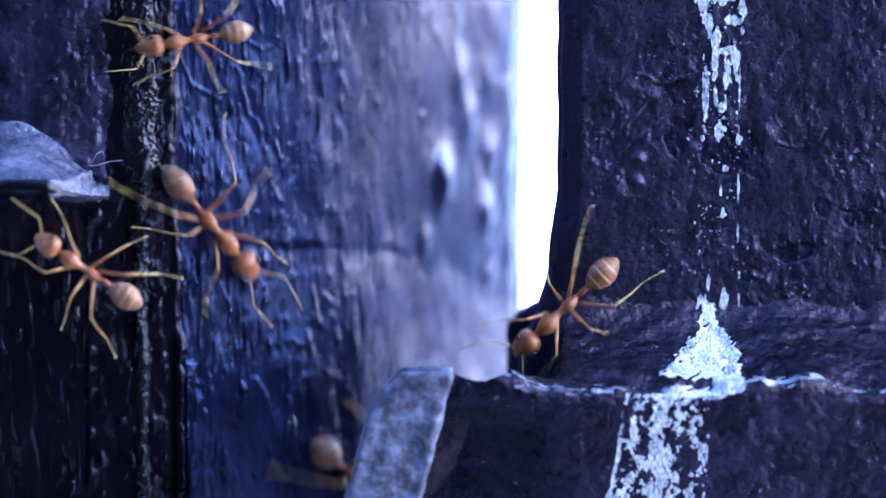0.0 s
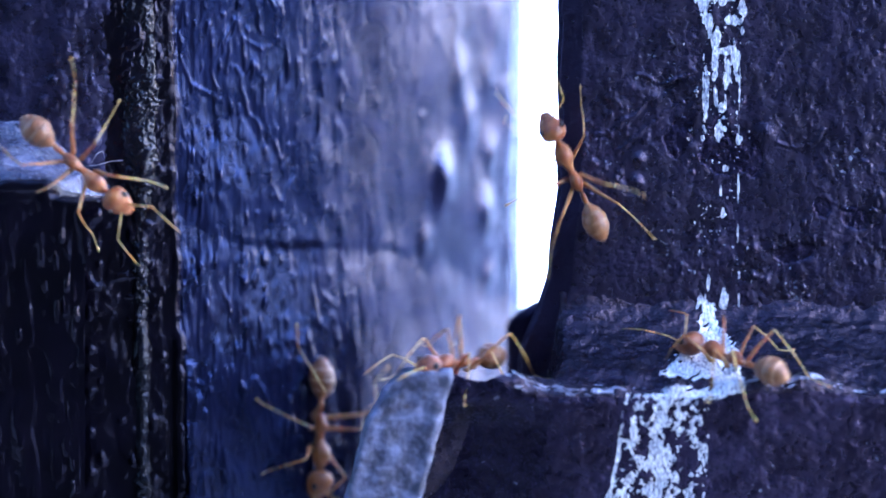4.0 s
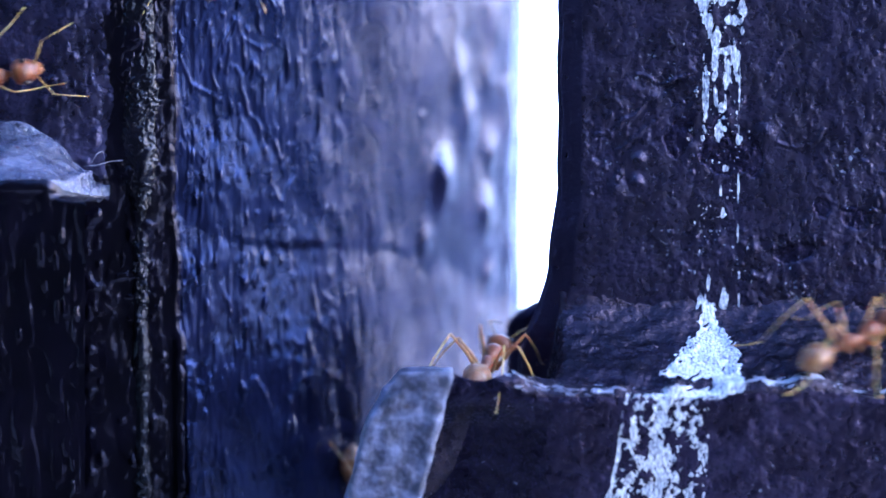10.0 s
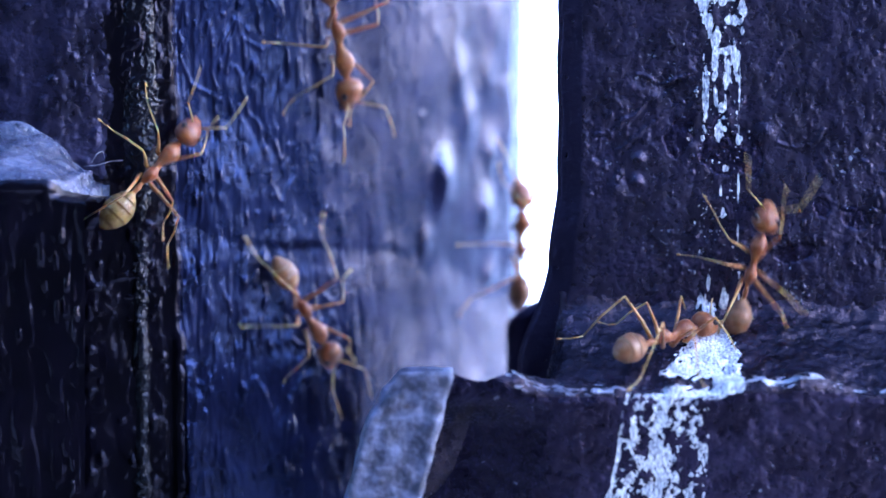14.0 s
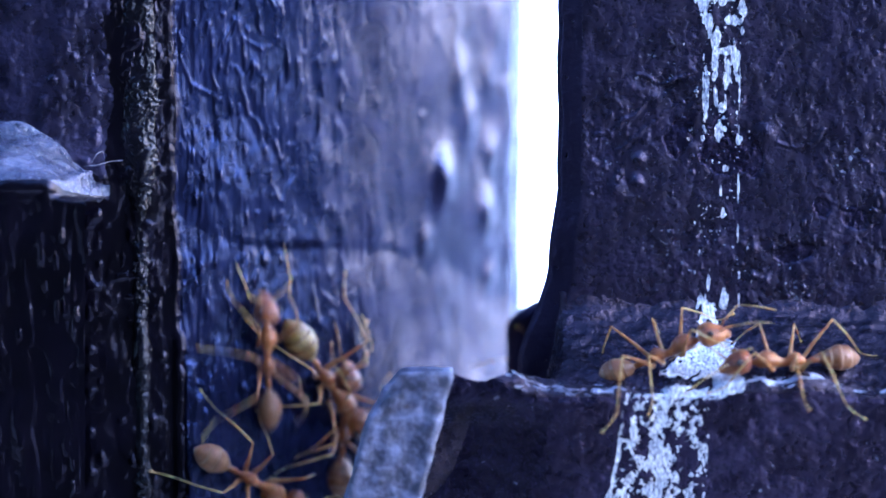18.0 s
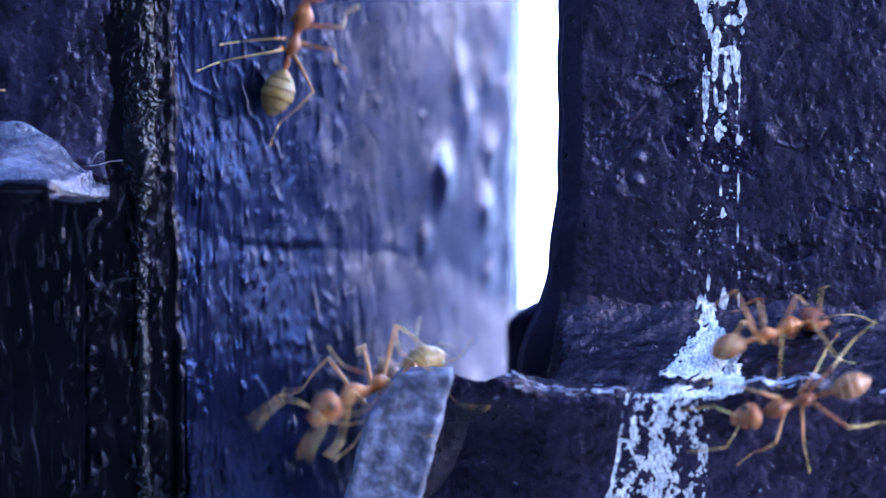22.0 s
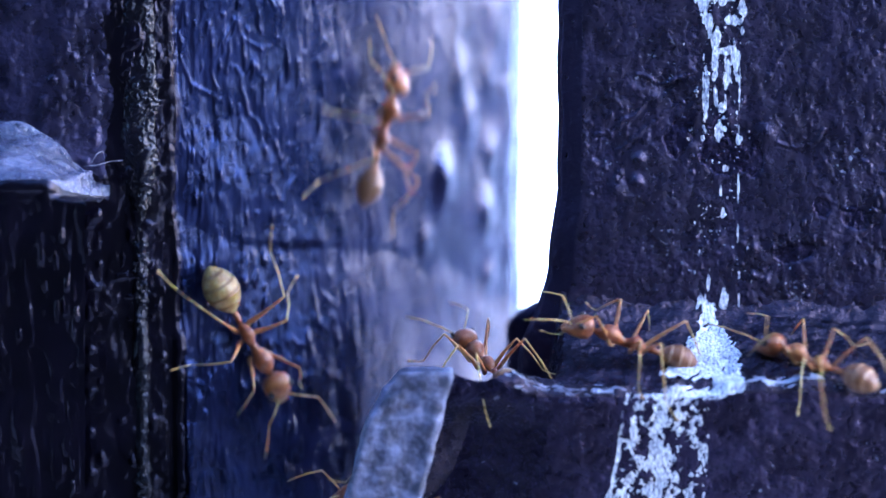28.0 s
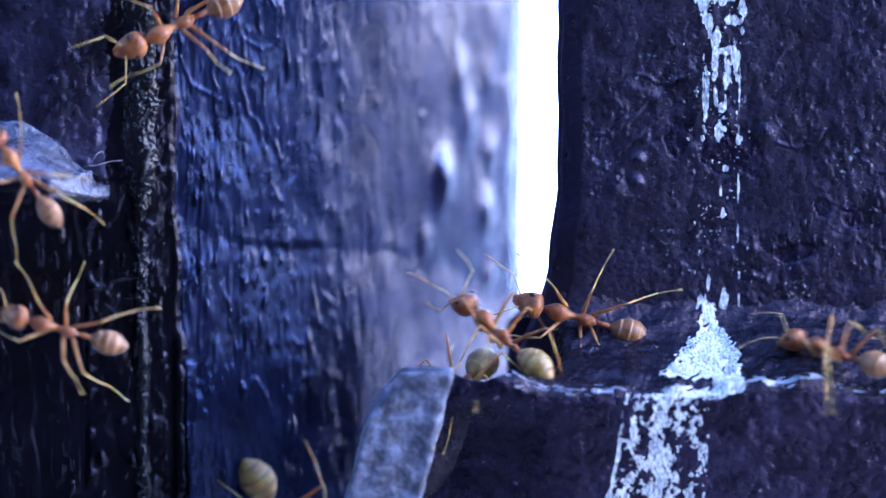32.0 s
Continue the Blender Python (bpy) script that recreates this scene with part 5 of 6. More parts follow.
    travel(False, 0.96, [(13.90, -46.7, -2.9, 7.6, 'L', -20, 0), (14.70, -32.0, -2.9, 7.6, 'L', -20, 0), (15.50, -16.9, 0.4, 3.0, 'C', -70, 0), (16.50, -10.4, 3.4, -11.2, 'R', -67, 0), (17.00, -11.6, 2.8, -11.7, 'R', -59, 0), (17.40, -11.2, 3.0, -13.0, 'R', -31, 0), (18.00, -11.6, 2.8, -14.4, 'R', -31, 0), (18.30, -9.1, 4.2, -13.8, 'R', -17, 0), (18.60, -11.3, 3.0, -12.4, 'R', -20, 0), (19.00, -9.7, 3.8, -13.1, 'R', -23, 0), (19.30, -10.7, 3.3, -13.7, 'R', -14, 0), (19.70, -8.1, 4.8, -13.4, 'R', 46, 0), (20.00, -5.9, 6.4, -12.1, 'R', 52, 0), (20.50, -4.3, 7.8, -10.7, 'R', 44, 0), (21.00, -2.5, -4.5, -6.9, 'G', 40, 24), (21.50, -1.4, -2.4, -6.5, 'G', 55, -2), (21.80, -1.8, -2.4, -7.0, 'G', -73, 13), (22.10, -3.0, 9.2, -13.8, 'R', -90, 0), (22.80, -4.5, 7.7, -23.5, 'R', -95, 0), (23.60, -4.5, 7.7, -39.8, 'R', -95, 0)])
    travel(False, 0.92, [(15.40, -3.0, 9.2, -38.7, 'R', 144, 0), (16.20, -3.0, 9.2, -22.3, 'R', 146, 0), (17.00, -5.8, 6.5, -16.0, 'R', 159, 0), (17.50, -5.4, 6.9, -14.9, 'R', 103, 0), (17.70, -6.6, 5.9, -13.0, 'R', 99, 0), (18.00, -6.0, 6.4, -12.3, 'R', 84, 0), (18.30, -5.4, 6.9, -4.9, 'R', 90, 0), (18.50, -5.4, 6.9, 2.8, 'R', 87, 0), (18.70, -6.2, 6.2, 10.6, 'R', 91, 0), (19.00, -8.2, 4.7, 15.7, 'R', 90, 0), (19.40, -8.7, 4.4, 22.9, 'R', 94, 0), (20.20, -8.6, 4.5, 37.7, 'R', 94, 0)])
    travel(False, 0.92, [(16.00, -10.2, 3.5, -40.5, 'R', 98, 0), (16.80, -10.1, 3.6, -24.4, 'R', 98, 0), (17.30, -10.4, 3.4, -18.8, 'R', 97, 0), (17.70, -10.4, 3.4, -12.4, 'R', 96, 0), (18.00, -10.5, 3.4, -7.6, 'R', 92, 0), (18.30, -12.9, 2.3, 6.4, 'R', 98, 0), (18.50, -18.4, -1.1, 8.3, 'L', 146, 0), (18.70, -21.0, -2.9, 7.5, 'L', 170, 0), (18.80, -23.0, -1.5, 8.3, 'L', 177, 0), (18.95, -31.3, -1.8, 8.1, 'L', 176, 0), (19.20, -36.8, -2.6, 7.7, 'L', 180, 0), (20.00, -51.5, -2.6, 7.7, 'L', 180, 0)])
    travel(False, 0.92, [(14.40, -6.3, 6.1, -43.0, 'R', 94, 0), (15.20, -6.2, 6.2, -26.8, 'R', 94, 0), (15.70, -6.4, 6.0, -17.8, 'R', 90, 0), (16.50, -3.8, 8.3, -9.1, 'R', 38, 0), (16.70, -2.3, -2.4, -6.5, 'G', 49, 5), (17.00, 0.3, -2.4, -5.4, 'G', 8, 23), (17.30, 4.7, -2.4, -5.3, 'G', 31, 3), (17.50, 8.9, -4.4, -5.2, 'G', 0, 14), (18.00, 12.4, -5.0, -5.5, 'G', 0, 25), (18.30, 15.8, -3.0, -4.7, 'G', 7, 14), (18.50, 19.6, -2.6, -4.5, 'G', 31, 0), (18.70, 22.3, -3.2, -4.7, 'G', 48, -10), (19.00, 27.9, -3.7, -4.9, 'G', 46, -15), (19.30, 33.9, -3.7, -4.9, 'G', 46, -15), (20.10, 48.6, -3.7, -4.9, 'G', 46, -15)])
    travel(False, 0.95, [(14.20, 47.8, -5.1, -5.5, 'G', 131, -13), (15.00, 33.2, -5.1, -5.5, 'G', 131, -13), (15.80, 12.8, -5.1, -5.5, 'G', 128, -14), (16.50, 2.6, -2.4, -6.7, 'G', 122, -15), (17.00, 1.4, -1.0, -8.2, 'G', -116, 5), (17.30, -1.9, 10.4, -12.1, 'R', -141, 0), (18.00, -5.3, 7.0, -25.0, 'R', -100, 0), (18.80, -5.4, 6.9, -41.4, 'R', -100, 0)])
    travel(False, 0.92, [(16.10, 49.2, -4.0, -5.1, 'G', 135, -12), (16.90, 34.5, -4.0, -5.1, 'G', 134, -12), (17.50, 21.9, -3.8, -5.0, 'G', 139, -8), (18.00, 20.3, -5.3, -5.7, 'G', -170, 2), (18.30, 16.8, -7.8, -8.3, 'L', -171, 0), (18.50, 16.4, -7.8, -8.9, 'L', -177, 0), (18.70, 15.0, -7.8, -9.7, 'L', 174, 0), (19.00, 10.1, -7.8, -7.4, 'L', 152, 0), (19.30, 8.8, -5.3, -5.7, 'G', 129, -3), (19.50, 9.4, -0.8, -5.5, 'L', 149, 0), (19.70, 9.4, -0.8, -4.8, 'L', 135, 0), (20.00, 9.0, -0.8, -4.1, 'L', 162, 0), (20.30, 7.9, -0.8, -4.3, 'L', -172, 0), (20.70, 4.8, -2.4, -5.9, 'G', -125, 17), (21.00, 3.6, -2.4, -5.4, 'G', 139, -9), (21.40, 5.4, -2.4, -6.2, 'G', 139, -8), (21.60, 7.4, -4.2, -5.6, 'G', -70, 7), (21.75, 11.0, -4.8, -5.4, 'G', 35, -1), (22.00, 18.9, -2.9, -4.6, 'G', 31, -2), (22.30, 23.9, -3.6, -4.9, 'G', 43, -15), (22.80, 34.1, -3.6, -4.9, 'G', 49, -17), (23.60, 48.8, -3.6, -4.9, 'G', 49, -17)])
    travel(False, 0.95, [(17.20, 17.1, 9.9, -6.0, 'Q', 11, 0), (17.90, 10.1, 9.9, -9.1, 'Q', 0, 0), (18.35, 5.5, -1.0, -6.7, 'G', 105, -20), (18.70, 4.2, -2.4, -6.0, 'G', 114, -16), (19.00, 2.8, -2.4, -6.1, 'G', 112, -6), (19.30, 1.6, -2.4, -5.8, 'G', 129, -4), (19.50, 1.3, -2.4, -5.6, 'G', 133, -8), (19.75, 1.7, -2.4, -6.5, 'G', -67, -1), (20.00, 5.7, -7.8, -8.0, 'L', -29, 0), (20.30, 10.8, -7.8, -7.9, 'L', 16, 0), (20.50, 20.6, -5.3, -5.8, 'G', 45, -7), (20.80, 28.8, -4.8, -5.4, 'G', 46, -10), (21.20, 35.7, -4.8, -5.4, 'G', 52, -11), (22.00, 50.3, -4.8, -5.4, 'G', 52, -11)])
    travel(False, 0.95, [(17.50, 18.5, 9.9, -10.0, 'Q', 11, 0), (18.20, 12.2, 9.9, -8.4, 'Q', 0, 0), (18.70, 6.9, -1.0, -5.4, 'G', -105, 20), (19.00, 4.7, -1.0, -5.9, 'G', 106, -13), (19.60, 4.5, -2.4, -5.5, 'G', 113, -9), (20.00, 5.4, -2.4, -6.2, 'G', 52, -12), (20.30, 7.8, -4.9, -5.8, 'G', 55, -14), (20.50, 12.6, -0.8, -5.5, 'L', 13, 0), (20.70, 18.1, -0.8, -3.5, 'L', 17, 0), (21.00, 24.2, -0.8, -4.2, 'L', 5, 0), (21.40, 34.5, -0.8, -5.3, 'L', 0, 0), (22.20, 49.4, -0.8, -5.3, 'L', 0, 0)])
    travel(False, 0.92, [(20.20, 50.0, -2.5, -4.3, 'G', 117, -11), (21.00, 35.2, -2.5, -4.3, 'G', 117, -11), (21.50, 24.4, -4.8, -5.4, 'G', 112, -5), (21.70, 21.8, -7.8, -6.4, 'L', -152, 0), (22.00, 20.7, -7.8, -7.6, 'L', -163, 0), (22.30, 17.2, -7.8, -11.7, 'L', -168, 0), (22.50, 13.4, -7.8, -10.7, 'L', 169, 0), (22.70, 10.5, -7.8, -7.8, 'L', 155, 0), (23.00, 7.6, -6.3, -7.6, 'G', 154, 4), (23.30, 4.6, -6.3, -7.8, 'G', 132, 0), (23.50, 4.2, -7.8, -8.5, 'L', 103, 0), (24.00, 1.2, -7.8, -10.1, 'L', 175, 0), (24.30, 1.5, -7.8, -7.4, 'L', 124, 0), (24.50, 2.4, -7.8, -7.7, 'L', 106, 0), (24.70, 2.5, -7.8, -6.7, 'L', 109, 0), (25.00, 1.1, -2.4, -5.6, 'G', 128, 2), (25.30, 1.2, -2.4, -4.8, 'G', 112, -7), (25.50, 0.0, -2.4, -5.1, 'G', 112, -19), (26.20, -0.8, -2.4, -6.5, 'G', -120, 13), (26.80, -3.2, 9.0, -15.0, 'R', -96, 0), (27.40, -5.4, 6.9, -26.5, 'R', -99, 0), (28.20, -5.4, 6.9, -42.8, 'R', -99, 0)])
    travel(False, 0.99, [(17.40, -16.7, 0.5, -39.4, 'C', 85, 0), (18.20, -16.6, 0.6, -23.6, 'C', 85, 0), (18.70, -16.5, 0.6, -12.7, 'C', 86, 0), (19.00, -16.2, 0.8, -4.8, 'C', 82, 0), (19.30, -12.2, 2.6, 1.5, 'R', 53, 0), (19.50, -9.1, 4.2, 1.6, 'R', 41, 0), (19.70, -5.2, 7.0, 3.7, 'R', 23, 0), (20.00, -3.6, 8.5, 2.8, 'R', 1, 0), (20.30, -1.0, 11.4, 1.1, 'R', -12, 0), (20.50, 0.2, 12.8, 1.1, 'R', -9, 0), (20.70, 2.5, 12.8, 0.1, 'R', -8, 0), (21.00, 6.2, 12.6, -4.9, 'R', -16, 0), (21.40, 7.6, 9.9, -5.2, 'Q', -90, 0), (22.20, 16.8, 9.9, -2.6, 'Q', 144, 0)])
    travel(True, 0.96, [(17.80, -53.0, -6.8, -16.4, 'L', 30, 0), (18.60, -38.4, -6.8, -16.4, 'L', 30, 0), (19.05, -30.3, -6.8, -12.2, 'L', 36, 0), (19.30, -22.3, -6.8, -8.1, 'L', 56, 0), (19.50, -19.7, -6.1, -8.1, 'L', 41, 0), (19.70, -18.3, -5.3, -5.2, 'L', 64, 0), (20.00, -16.1, 0.8, -3.0, 'C', 62, 0), (20.30, -14.4, 1.8, 4.0, 'R', 78, 0), (20.50, -13.9, 2.0, 5.8, 'R', 82, 0), (20.70, -13.5, 2.1, 8.0, 'R', 81, 0), (21.00, -13.0, 2.2, 8.3, 'R', 79, 0), (21.30, -12.6, 2.4, 9.4, 'R', 75, 0), (21.50, -10.6, 3.3, 9.9, 'R', 62, 0), (21.70, -8.4, 4.6, 9.6, 'R', 32, 0), (22.00, -8.9, 4.3, 11.7, 'R', 69, 0), (22.30, -11.7, 2.8, 16.6, 'R', 84, 0), (22.70, -11.8, 2.7, 22.8, 'R', 89, 0), (23.50, -11.6, 2.8, 37.5, 'R', 89, 0)])
    travel(False, 0.92, [(19.70, -13.3, 2.1, 39.6, 'R', -124, 0), (20.50, -13.4, 2.1, 25.0, 'R', -125, 0), (21.00, -16.7, 0.5, 19.0, 'C', -125, 0), (21.30, -19.6, -0.2, 11.3, 'L', -124, 0), (21.50, -22.6, -0.2, 10.2, 'L', -145, 0), (21.70, -26.9, -0.2, 9.5, 'L', -164, 0), (22.10, -33.2, -1.1, 8.6, 'L', -172, 0), (22.90, -48.1, -1.1, 8.6, 'L', -172, 0)])
    travel(True, 0.92, [(20.20, -5.1, 7.1, -45.3, 'R', 90, 0), (21.00, -5.0, 7.2, -28.8, 'R', 90, 0), (21.70, -3.3, 8.9, -17.3, 'R', 90, 0), (22.20, -0.3, -2.4, -6.4, 'G', 61, -11), (22.50, 4.6, -2.4, -5.9, 'G', 53, -9), (22.70, 5.9, -0.8, -5.0, 'L', 47, 0), (23.00, 9.0, -3.9, -5.0, 'G', 8, 4), (23.30, 10.6, -5.3, -6.5, 'G', 34, -8), (23.50, 11.5, -5.3, -6.8, 'G', 46, -14), (23.70, 13.4, -6.3, -7.7, 'G', 48, -12), (24.00, 18.7, -6.3, -7.4, 'G', 31, 9), (24.30, 27.7, -5.3, -6.3, 'G', 46, -10), (24.70, 35.6, -5.3, -6.2, 'G', 52, -14), (25.50, 50.3, -5.3, -6.2, 'G', 52, -14)])
    travel(False, 0.92, [(21.50, 47.0, -5.3, -6.2, 'G', 128, -14), (22.30, 32.4, -5.3, -6.2, 'G', 128, -14), (22.70, 26.7, -5.2, -5.6, 'G', 130, -14), (23.00, 26.1, -6.3, -7.5, 'G', 126, -17), (23.30, 19.9, -3.8, -5.0, 'G', 147, -5), (23.70, 18.1, -0.8, -4.5, 'L', 171, 0), (24.00, 10.3, -5.3, -5.6, 'G', 179, 6), (24.30, 7.8, -4.9, -5.9, 'G', 138, -14), (24.70, 6.9, -3.6, -5.9, 'G', -142, 15), (25.00, 8.6, -0.8, -3.3, 'L', 155, 0), (25.30, 11.2, -2.5, -4.2, 'G', 141, -13), (25.50, 9.3, -3.5, -4.8, 'G', -171, -1), (26.20, 2.1, -2.4, -6.2, 'G', 137, -14), (26.80, -2.3, 9.9, -12.0, 'R', -129, 0), (27.40, -6.6, 5.9, -24.7, 'R', -95, 0), (28.20, -6.6, 5.9, -41.1, 'R', -95, 0)])
    travel(True, 0.92, [(22.20, 17.0, 9.9, -5.6, 'Q', 11, 0), (22.90, 8.7, 9.9, -8.4, 'Q', 0, 0), (23.40, 4.3, -1.0, -6.6, 'G', 110, -2), (23.80, 4.6, -1.0, -7.7, 'G', 108, -5), (24.00, 5.3, -1.0, -9.1, 'G', 112, 1), (24.15, 5.0, 12.6, -9.0, 'R', 99, 0), (24.30, 5.1, 12.6, -5.7, 'R', 101, 0), (24.50, 4.1, 12.6, -3.0, 'R', 116, 0), (24.70, 4.5, 12.6, 3.0, 'R', 103, 0), (25.00, 4.8, 12.6, 7.9, 'R', 94, 0), (25.30, 4.8, 12.6, 7.9, 'R', 90, 0), (25.40, 5.1, 12.6, 3.3, 'R', 90, 0), (25.50, 7.7, 9.9, 2.3, 'Q', -176, 0), (25.90, 10.1, 9.9, 2.5, 'Q', 180, 0), (26.60, 16.9, 9.9, -3.1, 'Q', -169, 0)])
    travel(True, 0.92, [(23.10, -47.8, -0.2, 10.4, 'L', 0, 0), (23.90, -33.0, -0.2, 10.4, 'L', 0, 0), (24.30, -26.0, -0.2, 9.9, 'L', -5, 0), (24.50, -21.8, -0.2, 10.5, 'L', 6, 0), (24.70, -19.2, -1.4, 8.2, 'L', -22, 0), (25.00, -20.2, -4.4, 6.9, 'L', -53, 0), (25.30, -18.5, -1.3, 8.2, 'L', -25, 0), (25.50, -18.8, -0.2, 12.4, 'L', 40, 0), (25.80, -16.5, 0.6, 17.4, 'C', 77, 0), (26.20, -15.8, 1.0, 23.6, 'C', 85, 0), (27.00, -15.6, 1.0, 38.2, 'C', 85, 0)])
    travel(False, 0.92, [(25.10, 47.8, -5.3, -6.0, 'G', 131, -15), (25.90, 33.2, -5.3, -6.0, 'G', 131, -15), (26.80, 11.0, -5.3, -5.8, 'G', 120, -16), (27.50, 3.0, -2.4, -6.6, 'G', 121, -17), (28.00, 2.6, -2.4, -6.4, 'G', 114, -6), (28.20, 4.3, 12.6, -7.6, 'R', 100, 0), (28.30, 4.3, 12.6, -4.1, 'R', 107, 0), (28.50, 4.3, 12.6, -1.1, 'R', 108, 0), (28.80, 2.0, 12.8, 4.8, 'R', 113, 0), (29.00, 0.2, 12.8, 3.0, 'R', 150, 0), (29.20, -3.4, 8.7, 7.2, 'R', 149, 0), (29.40, -7.3, 5.4, 6.4, 'R', 170, 0), (29.60, -10.3, 3.5, 6.3, 'R', 163, 0), (29.80, -12.1, 2.6, 5.5, 'R', 170, 0), (30.00, -11.5, 2.9, 2.6, 'R', -123, 0), (30.20, -13.9, 2.0, -1.3, 'R', -131, 0), (30.40, -15.0, 1.3, -2.9, 'C', -142, 0), (30.60, -13.8, 2.0, -1.0, 'R', 151, 0), (30.80, -12.3, 2.5, 0.9, 'R', 112, 0), (31.00, -11.1, 3.1, 5.7, 'R', 96, 0), (31.20, -10.6, 3.3, 13.9, 'R', 95, 0), (31.50, -10.6, 3.3, 19.9, 'R', 93, 0), (32.00, -10.5, 3.4, 34.7, 'R', 93, 0)])
    travel(False, 0.92, [(26.10, 47.6, -4.8, -5.4, 'G', 138, -8), (26.90, 32.9, -4.8, -5.4, 'G', 138, -8), (27.50, 17.2, -4.6, -5.3, 'G', 147, -4), (27.70, 13.5, -4.8, -5.4, 'G', 146, -9), (28.00, 11.2, -3.9, -5.0, 'G', 177, 18), (28.30, 7.1, -3.3, -5.3, 'G', 146, -8), (28.60, 3.9, -2.4, -6.3, 'G', -144, 13), (28.80, 0.0, -2.4, -6.2, 'G', -145, 12), (29.00, -1.5, 10.8, -10.9, 'R', -134, 0), (29.20, -3.2, 9.0, -13.5, 'R', -96, 0), (29.80, -5.4, 6.9, -26.5, 'R', -99, 0), (30.60, -5.4, 6.9, -42.8, 'R', -99, 0)])
    travel(False, 0.83, [(28.20, -3.2, 9.0, -44.0, 'R', 95, 0), (29.00, -3.2, 9.0, -27.5, 'R', 95, 0), (29.80, -2.8, 9.4, -19.8, 'R', 97, 0), (30.30, -1.9, 10.4, -14.3, 'R', 103, 0), (30.50, -1.6, 10.7, -10.2, 'R', 108, 0), (30.65, -1.8, 10.5, -7.5, 'R', 119, 0), (30.80, -1.7, 10.6, -4.9, 'R', 135, 0), (31.00, -6.7, 5.8, -3.2, 'R', 134, 0), (31.20, -10.4, 3.4, -3.3, 'R', 145, 0), (31.40, -13.5, 2.1, -3.8, 'R', 149, 0), (31.60, -18.4, -5.5, -4.9, 'L', -157, 0), (31.80, -19.6, -6.2, -4.8, 'L', -177, 0), (32.00, -21.5, -6.8, -3.8, 'L', 164, 0)])
    travel(True, 1.04, [(25.20, -19.9, -0.2, 36.1, 'L', -83, 0), (26.00, -20.1, -0.2, 21.5, 'L', -83, 0), (26.70, -19.1, -0.2, 12.3, 'L', -72, 0), (27.50, -14.1, 1.9, -2.2, 'R', -62, 0), (27.70, -13.7, 2.0, -3.6, 'R', -65, 0), (28.00, -11.7, 2.8, -5.6, 'R', -60, 0), (28.30, -12.6, 2.4, -6.1, 'R', -51, 0), (28.60, -13.1, 2.2, -7.7, 'R', -61, 0), (29.00, -12.2, 2.6, -9.6, 'R', -45, 0), (29.30, -11.6, 2.8, -10.1, 'R', -42, 0), (29.60, -10.8, 3.2, -11.3, 'R', -44, 0), (30.00, -11.0, 3.1, -9.0, 'R', -34, 0), (30.30, -9.2, 4.1, -10.8, 'R', -48, 0), (30.60, -8.9, 4.3, -10.4, 'R', -26, 0), (31.00, -8.5, 4.5, -13.0, 'R', -42, 0), (31.30, -9.1, 4.2, -12.5, 'R', -48, 0), (31.60, -9.3, 4.0, -14.5, 'R', -46, 0), (32.00, -9.6, 3.9, -17.3, 'R', -57, 0)])
    travel(False, 0.99, [(25.30, 17.8, 9.9, -8.0, 'Q', 11, 0), (26.00, 8.7, 9.9, -8.4, 'Q', 0, 0), (26.70, 6.5, -1.0, -6.7, 'G', 104, -20), (27.10, 3.9, 12.6, -8.6, 'R', 127, 0), (27.50, -2.5, 9.7, -1.2, 'R', 39, 0), (27.70, -2.4, 9.8, -1.9, 'R', 35, 0), (28.00, -3.7, 8.4, 5.6, 'R', 71, 0), (28.20, -1.3, 11.0, 11.0, 'R', 60, 0), (28.40, -1.3, 11.0, 15.1, 'R', 85, 0), (28.80, -1.5, 10.8, 21.6, 'R', 90, 0), (29.60, -1.5, 10.8, 36.9, 'R', 90, 0)])
    travel(False, 0.95, [(28.00, 19.1, 9.9, -11.9, 'Q', 11, 0), (28.70, 8.7, 9.9, -8.4, 'Q', 0, 0), (29.10, 4.4, -1.0, -6.7, 'G', 114, 1), (29.30, 3.6, 12.6, -2.1, 'R', 115, 0), (29.40, 3.2, 12.8, 0.7, 'R', 108, 0), (29.60, -0.2, 12.3, 5.8, 'R', 127, 0), (29.80, -3.8, 8.3, 11.2, 'R', 132, 0), (30.00, -7.3, 5.4, 16.0, 'R', 97, 0), (30.40, -8.0, 4.9, 22.7, 'R', 94, 0), (31.20, -7.9, 4.9, 37.6, 'R', 94, 0)])
    travel(False, 0.92, [(26.60, 48.8, -5.3, -5.7, 'G', 138, -8), (27.40, 34.2, -5.3, -5.7, 'G', 138, -9), (27.70, 27.7, -5.3, -5.7, 'G', 135, -9), (28.00, 21.8, -5.3, -5.9, 'G', 142, -2), (28.30, 17.2, -5.2, -5.6, 'G', 141, -2), (28.60, 12.1, -5.0, -5.5, 'G', 137, -5), (28.80, 8.5, -5.3, -5.9, 'G', 148, 1), (29.00, 6.5, -3.0, -6.4, 'G', 176, 13), (29.30, 3.5, -2.4, -6.6, 'G', 143, -11), (29.60, -0.5, -2.4, -6.4, 'G', -131, 14), (30.00, -4.9, 7.3, -12.4, 'R', -145, 0), (30.30, -4.9, 7.3, -12.0, 'R', -150, 0), (30.70, -4.2, 7.9, -13.2, 'R', -143, 0), (31.00, -4.2, 7.9, -11.5, 'R', -132, 0), (31.50, -4.1, 8.0, -18.1, 'R', -95, 0), (32.00, -4.2, 7.9, -34.4, 'R', -95, 0)])
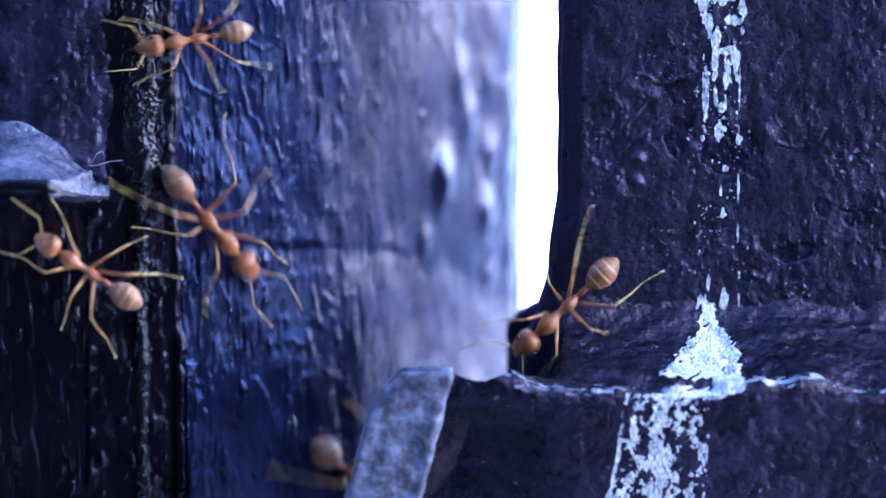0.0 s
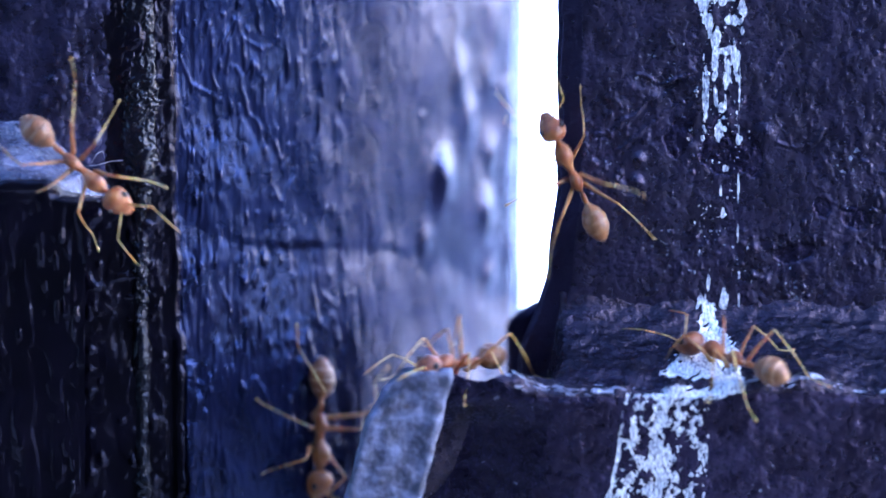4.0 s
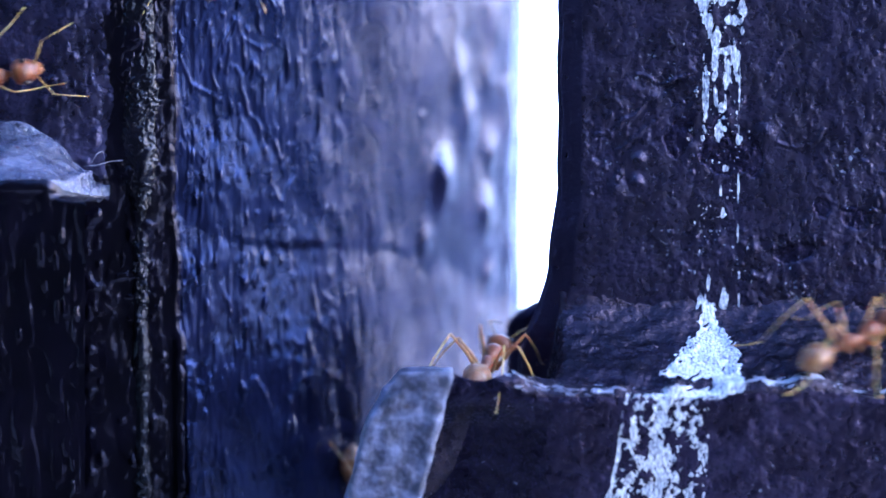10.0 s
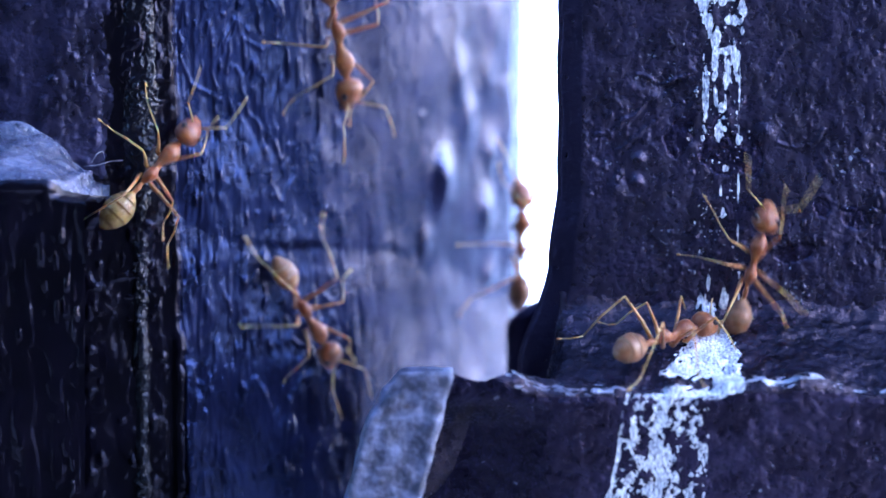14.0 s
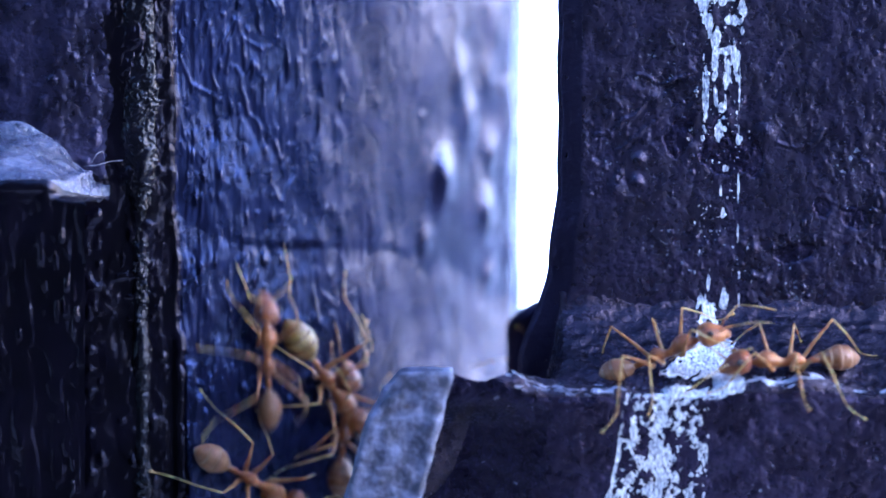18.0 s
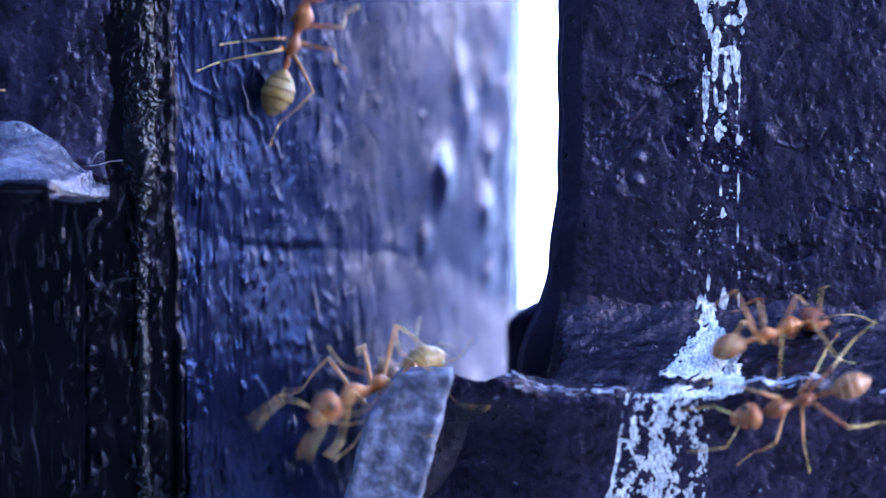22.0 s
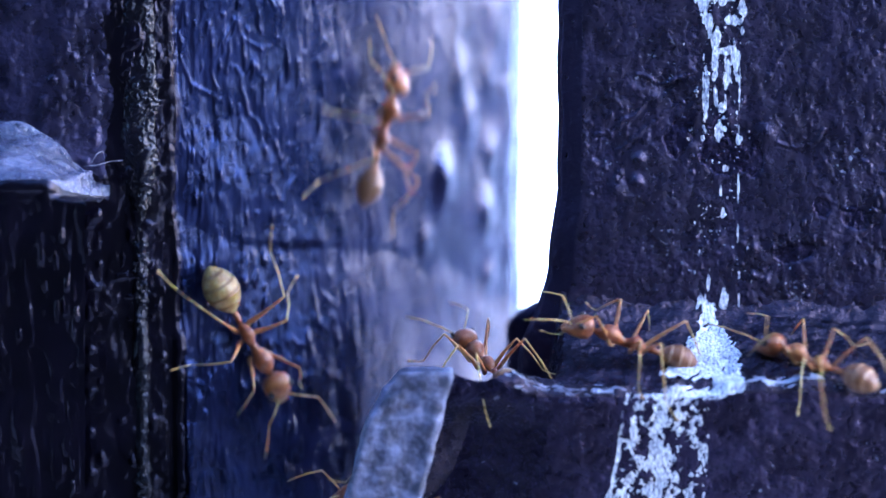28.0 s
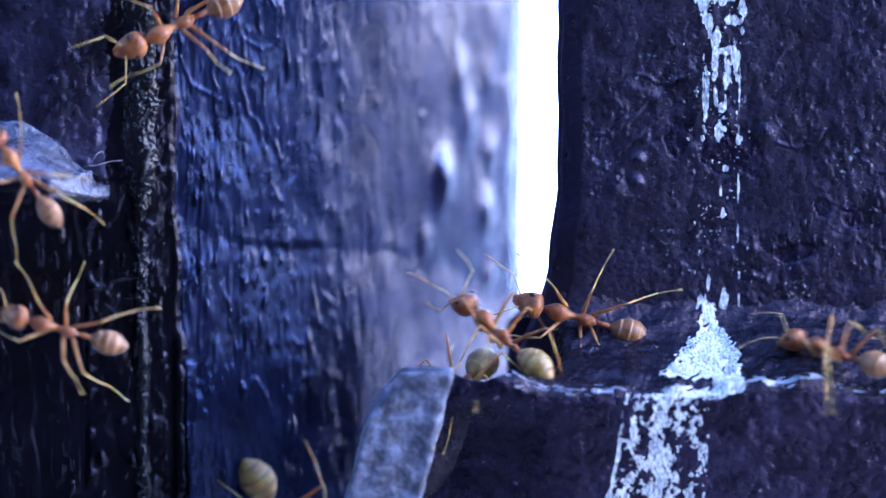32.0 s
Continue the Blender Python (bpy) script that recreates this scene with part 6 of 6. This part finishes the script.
    travel(True, 0.92, [(27.20, 48.9, -2.6, -4.5, 'G', 137, -4), (28.00, 34.1, -2.6, -4.5, 'G', 137, -4), (28.30, 27.6, -2.8, -4.6, 'G', 132, -7), (28.60, 22.8, -2.5, -4.4, 'G', 138, -2), (28.80, 19.0, -3.1, -4.7, 'G', 141, -1), (29.00, 14.4, -2.8, -4.5, 'G', 180, 31), (29.20, 13.4, -0.8, -3.0, 'L', 150, 0), (29.40, 12.3, -0.8, -1.2, 'L', 143, 0), (29.60, 12.8, -2.5, -3.4, 'G', 171, 0), (29.80, 10.5, -4.5, -5.3, 'G', 173, -2), (30.00, 10.9, -5.1, -5.5, 'G', 180, 1), (30.20, 7.8, -4.9, -5.8, 'G', 152, -6), (30.40, 6.0, -2.4, -5.7, 'G', 143, -5), (30.70, 4.9, -2.4, -5.5, 'G', 140, -3), (31.00, 2.7, -2.4, -5.0, 'G', 137, -5), (31.30, -0.5, -2.4, -5.4, 'G', 138, -14), (31.50, -1.9, -2.4, -5.9, 'G', -143, 11), (31.70, -0.5, -2.4, -5.7, 'G', 138, -11), (31.85, 1.7, -2.4, -5.0, 'G', 135, 5), (32.00, 3.5, -2.4, -4.8, 'G', 133, 12)])
    travel(False, 0.92, [(28.50, 48.7, -2.5, -4.2, 'G', 139, -8), (29.30, 33.9, -2.5, -4.2, 'G', 139, -8), (29.60, 28.6, -2.5, -4.2, 'G', 139, -8), (30.00, 22.6, -2.6, -4.5, 'G', 170, 9), (30.20, 19.2, -3.0, -4.6, 'G', 139, -7), (30.40, 17.4, -3.2, -4.7, 'G', 147, -6), (30.60, 15.8, -2.8, -4.5, 'G', 139, -9), (31.00, 12.1, -2.5, -4.4, 'G', 152, 0), (31.30, 8.9, -3.1, -4.7, 'G', -138, 16), (31.60, 8.7, -0.8, -4.1, 'L', 161, 0), (32.00, 8.4, -0.8, -4.1, 'L', 164, 0)])
    travel(False, 0.86, [(30.60, 50.8, -4.8, -5.4, 'G', 138, -8), (31.40, 36.2, -4.8, -5.4, 'G', 138, -8), (32.00, 22.9, -4.8, -5.4, 'G', 141, -7)])
    travel(False, 0.80, [(28.50, -13.7, 2.0, 34.7, 'R', -120, 0), (29.30, -13.8, 2.0, 19.9, 'R', -121, 0), (29.60, -15.3, 1.1, 12.9, 'C', -113, 0), (29.80, -16.9, 0.5, 9.9, 'C', -111, 0), (30.00, -18.5, -2.0, 7.8, 'L', -127, 0), (30.20, -18.9, -5.1, 6.0, 'L', -121, 0), (30.40, -18.8, -5.8, 4.5, 'L', -118, 0), (30.60, -19.0, -5.8, 2.5, 'L', -112, 0), (30.80, -20.1, -6.7, 0.2, 'L', -115, 0), (31.00, -21.8, -6.8, -1.0, 'L', -142, 0), (31.20, -22.8, -6.8, 1.3, 'L', 170, 0), (31.60, -23.0, -6.8, 1.6, 'L', 138, 0), (31.80, -23.0, -6.8, 2.7, 'L', 120, 0), (32.00, -23.8, -6.7, 5.0, 'L', 125, 0)])
    travel(False, 0.95, [(29.50, -12.6, 2.4, 33.2, 'R', -132, 0), (30.30, -12.7, 2.4, 18.5, 'R', -134, 0), (30.60, -14.9, 1.3, 11.8, 'C', -138, 0), (30.80, -15.7, 1.0, 9.3, 'C', -124, 0), (31.00, -16.7, 0.5, 11.3, 'C', -150, 0), (31.20, -19.4, -0.2, 11.0, 'L', -138, 0), (31.30, -21.6, -0.2, 10.0, 'L', -143, 0), (31.60, -27.5, -2.6, 7.7, 'L', -150, 0), (31.90, -34.3, -4.9, 6.7, 'L', 180, 0)])
    travel(False, 0.95, [(30.70, -13.2, 2.2, 34.4, 'R', -135, 0), (31.50, -13.3, 2.1, 19.6, 'R', -136, 0), (31.80, -14.2, 1.9, 15.4, 'R', -153, 0), (32.00, -15.2, 1.2, 13.3, 'C', -158, 0)])
    travel(False, 0.95, [(1.20, 19.0, 9.9, -11.5, 'Q', 11, 0), (1.90, 7.6, 9.9, -5.2, 'Q', -90, 0), (2.40, 5.4, -1.0, -4.9, 'G', -104, 13), (3.00, 2.9, 12.8, -9.4, 'R', -65, 0), (3.30, 2.7, -1.0, -7.2, 'G', -110, 2), (3.80, -1.6, 10.7, -12.9, 'R', -130, 0), (4.50, -5.4, 6.9, -26.5, 'R', -99, 0), (5.30, -5.4, 6.9, -42.8, 'R', -99, 0)])
    travel(True, 0.95, [(26.80, -2.5, -1.0, -33.9, 'G', 119, 9), (27.60, -2.5, -1.0, -18.3, 'G', 119, 8), (28.50, -1.5, -1.0, -10.6, 'G', -112, 1), (29.00, -0.1, -1.0, -8.1, 'G', -116, 4), (29.50, 1.8, -1.0, -7.1, 'G', -120, 3), (30.00, 2.7, -1.0, -7.0, 'G', -124, 1), (30.50, 1.3, -1.0, -6.7, 'G', -122, 2), (31.00, 0.3, -1.0, -7.3, 'G', -121, 1), (31.50, 1.6, -1.0, -6.2, 'G', -125, -2), (32.00, 0.8, -1.0, -8.0, 'G', -121, 1)])
    set_off()


motions()
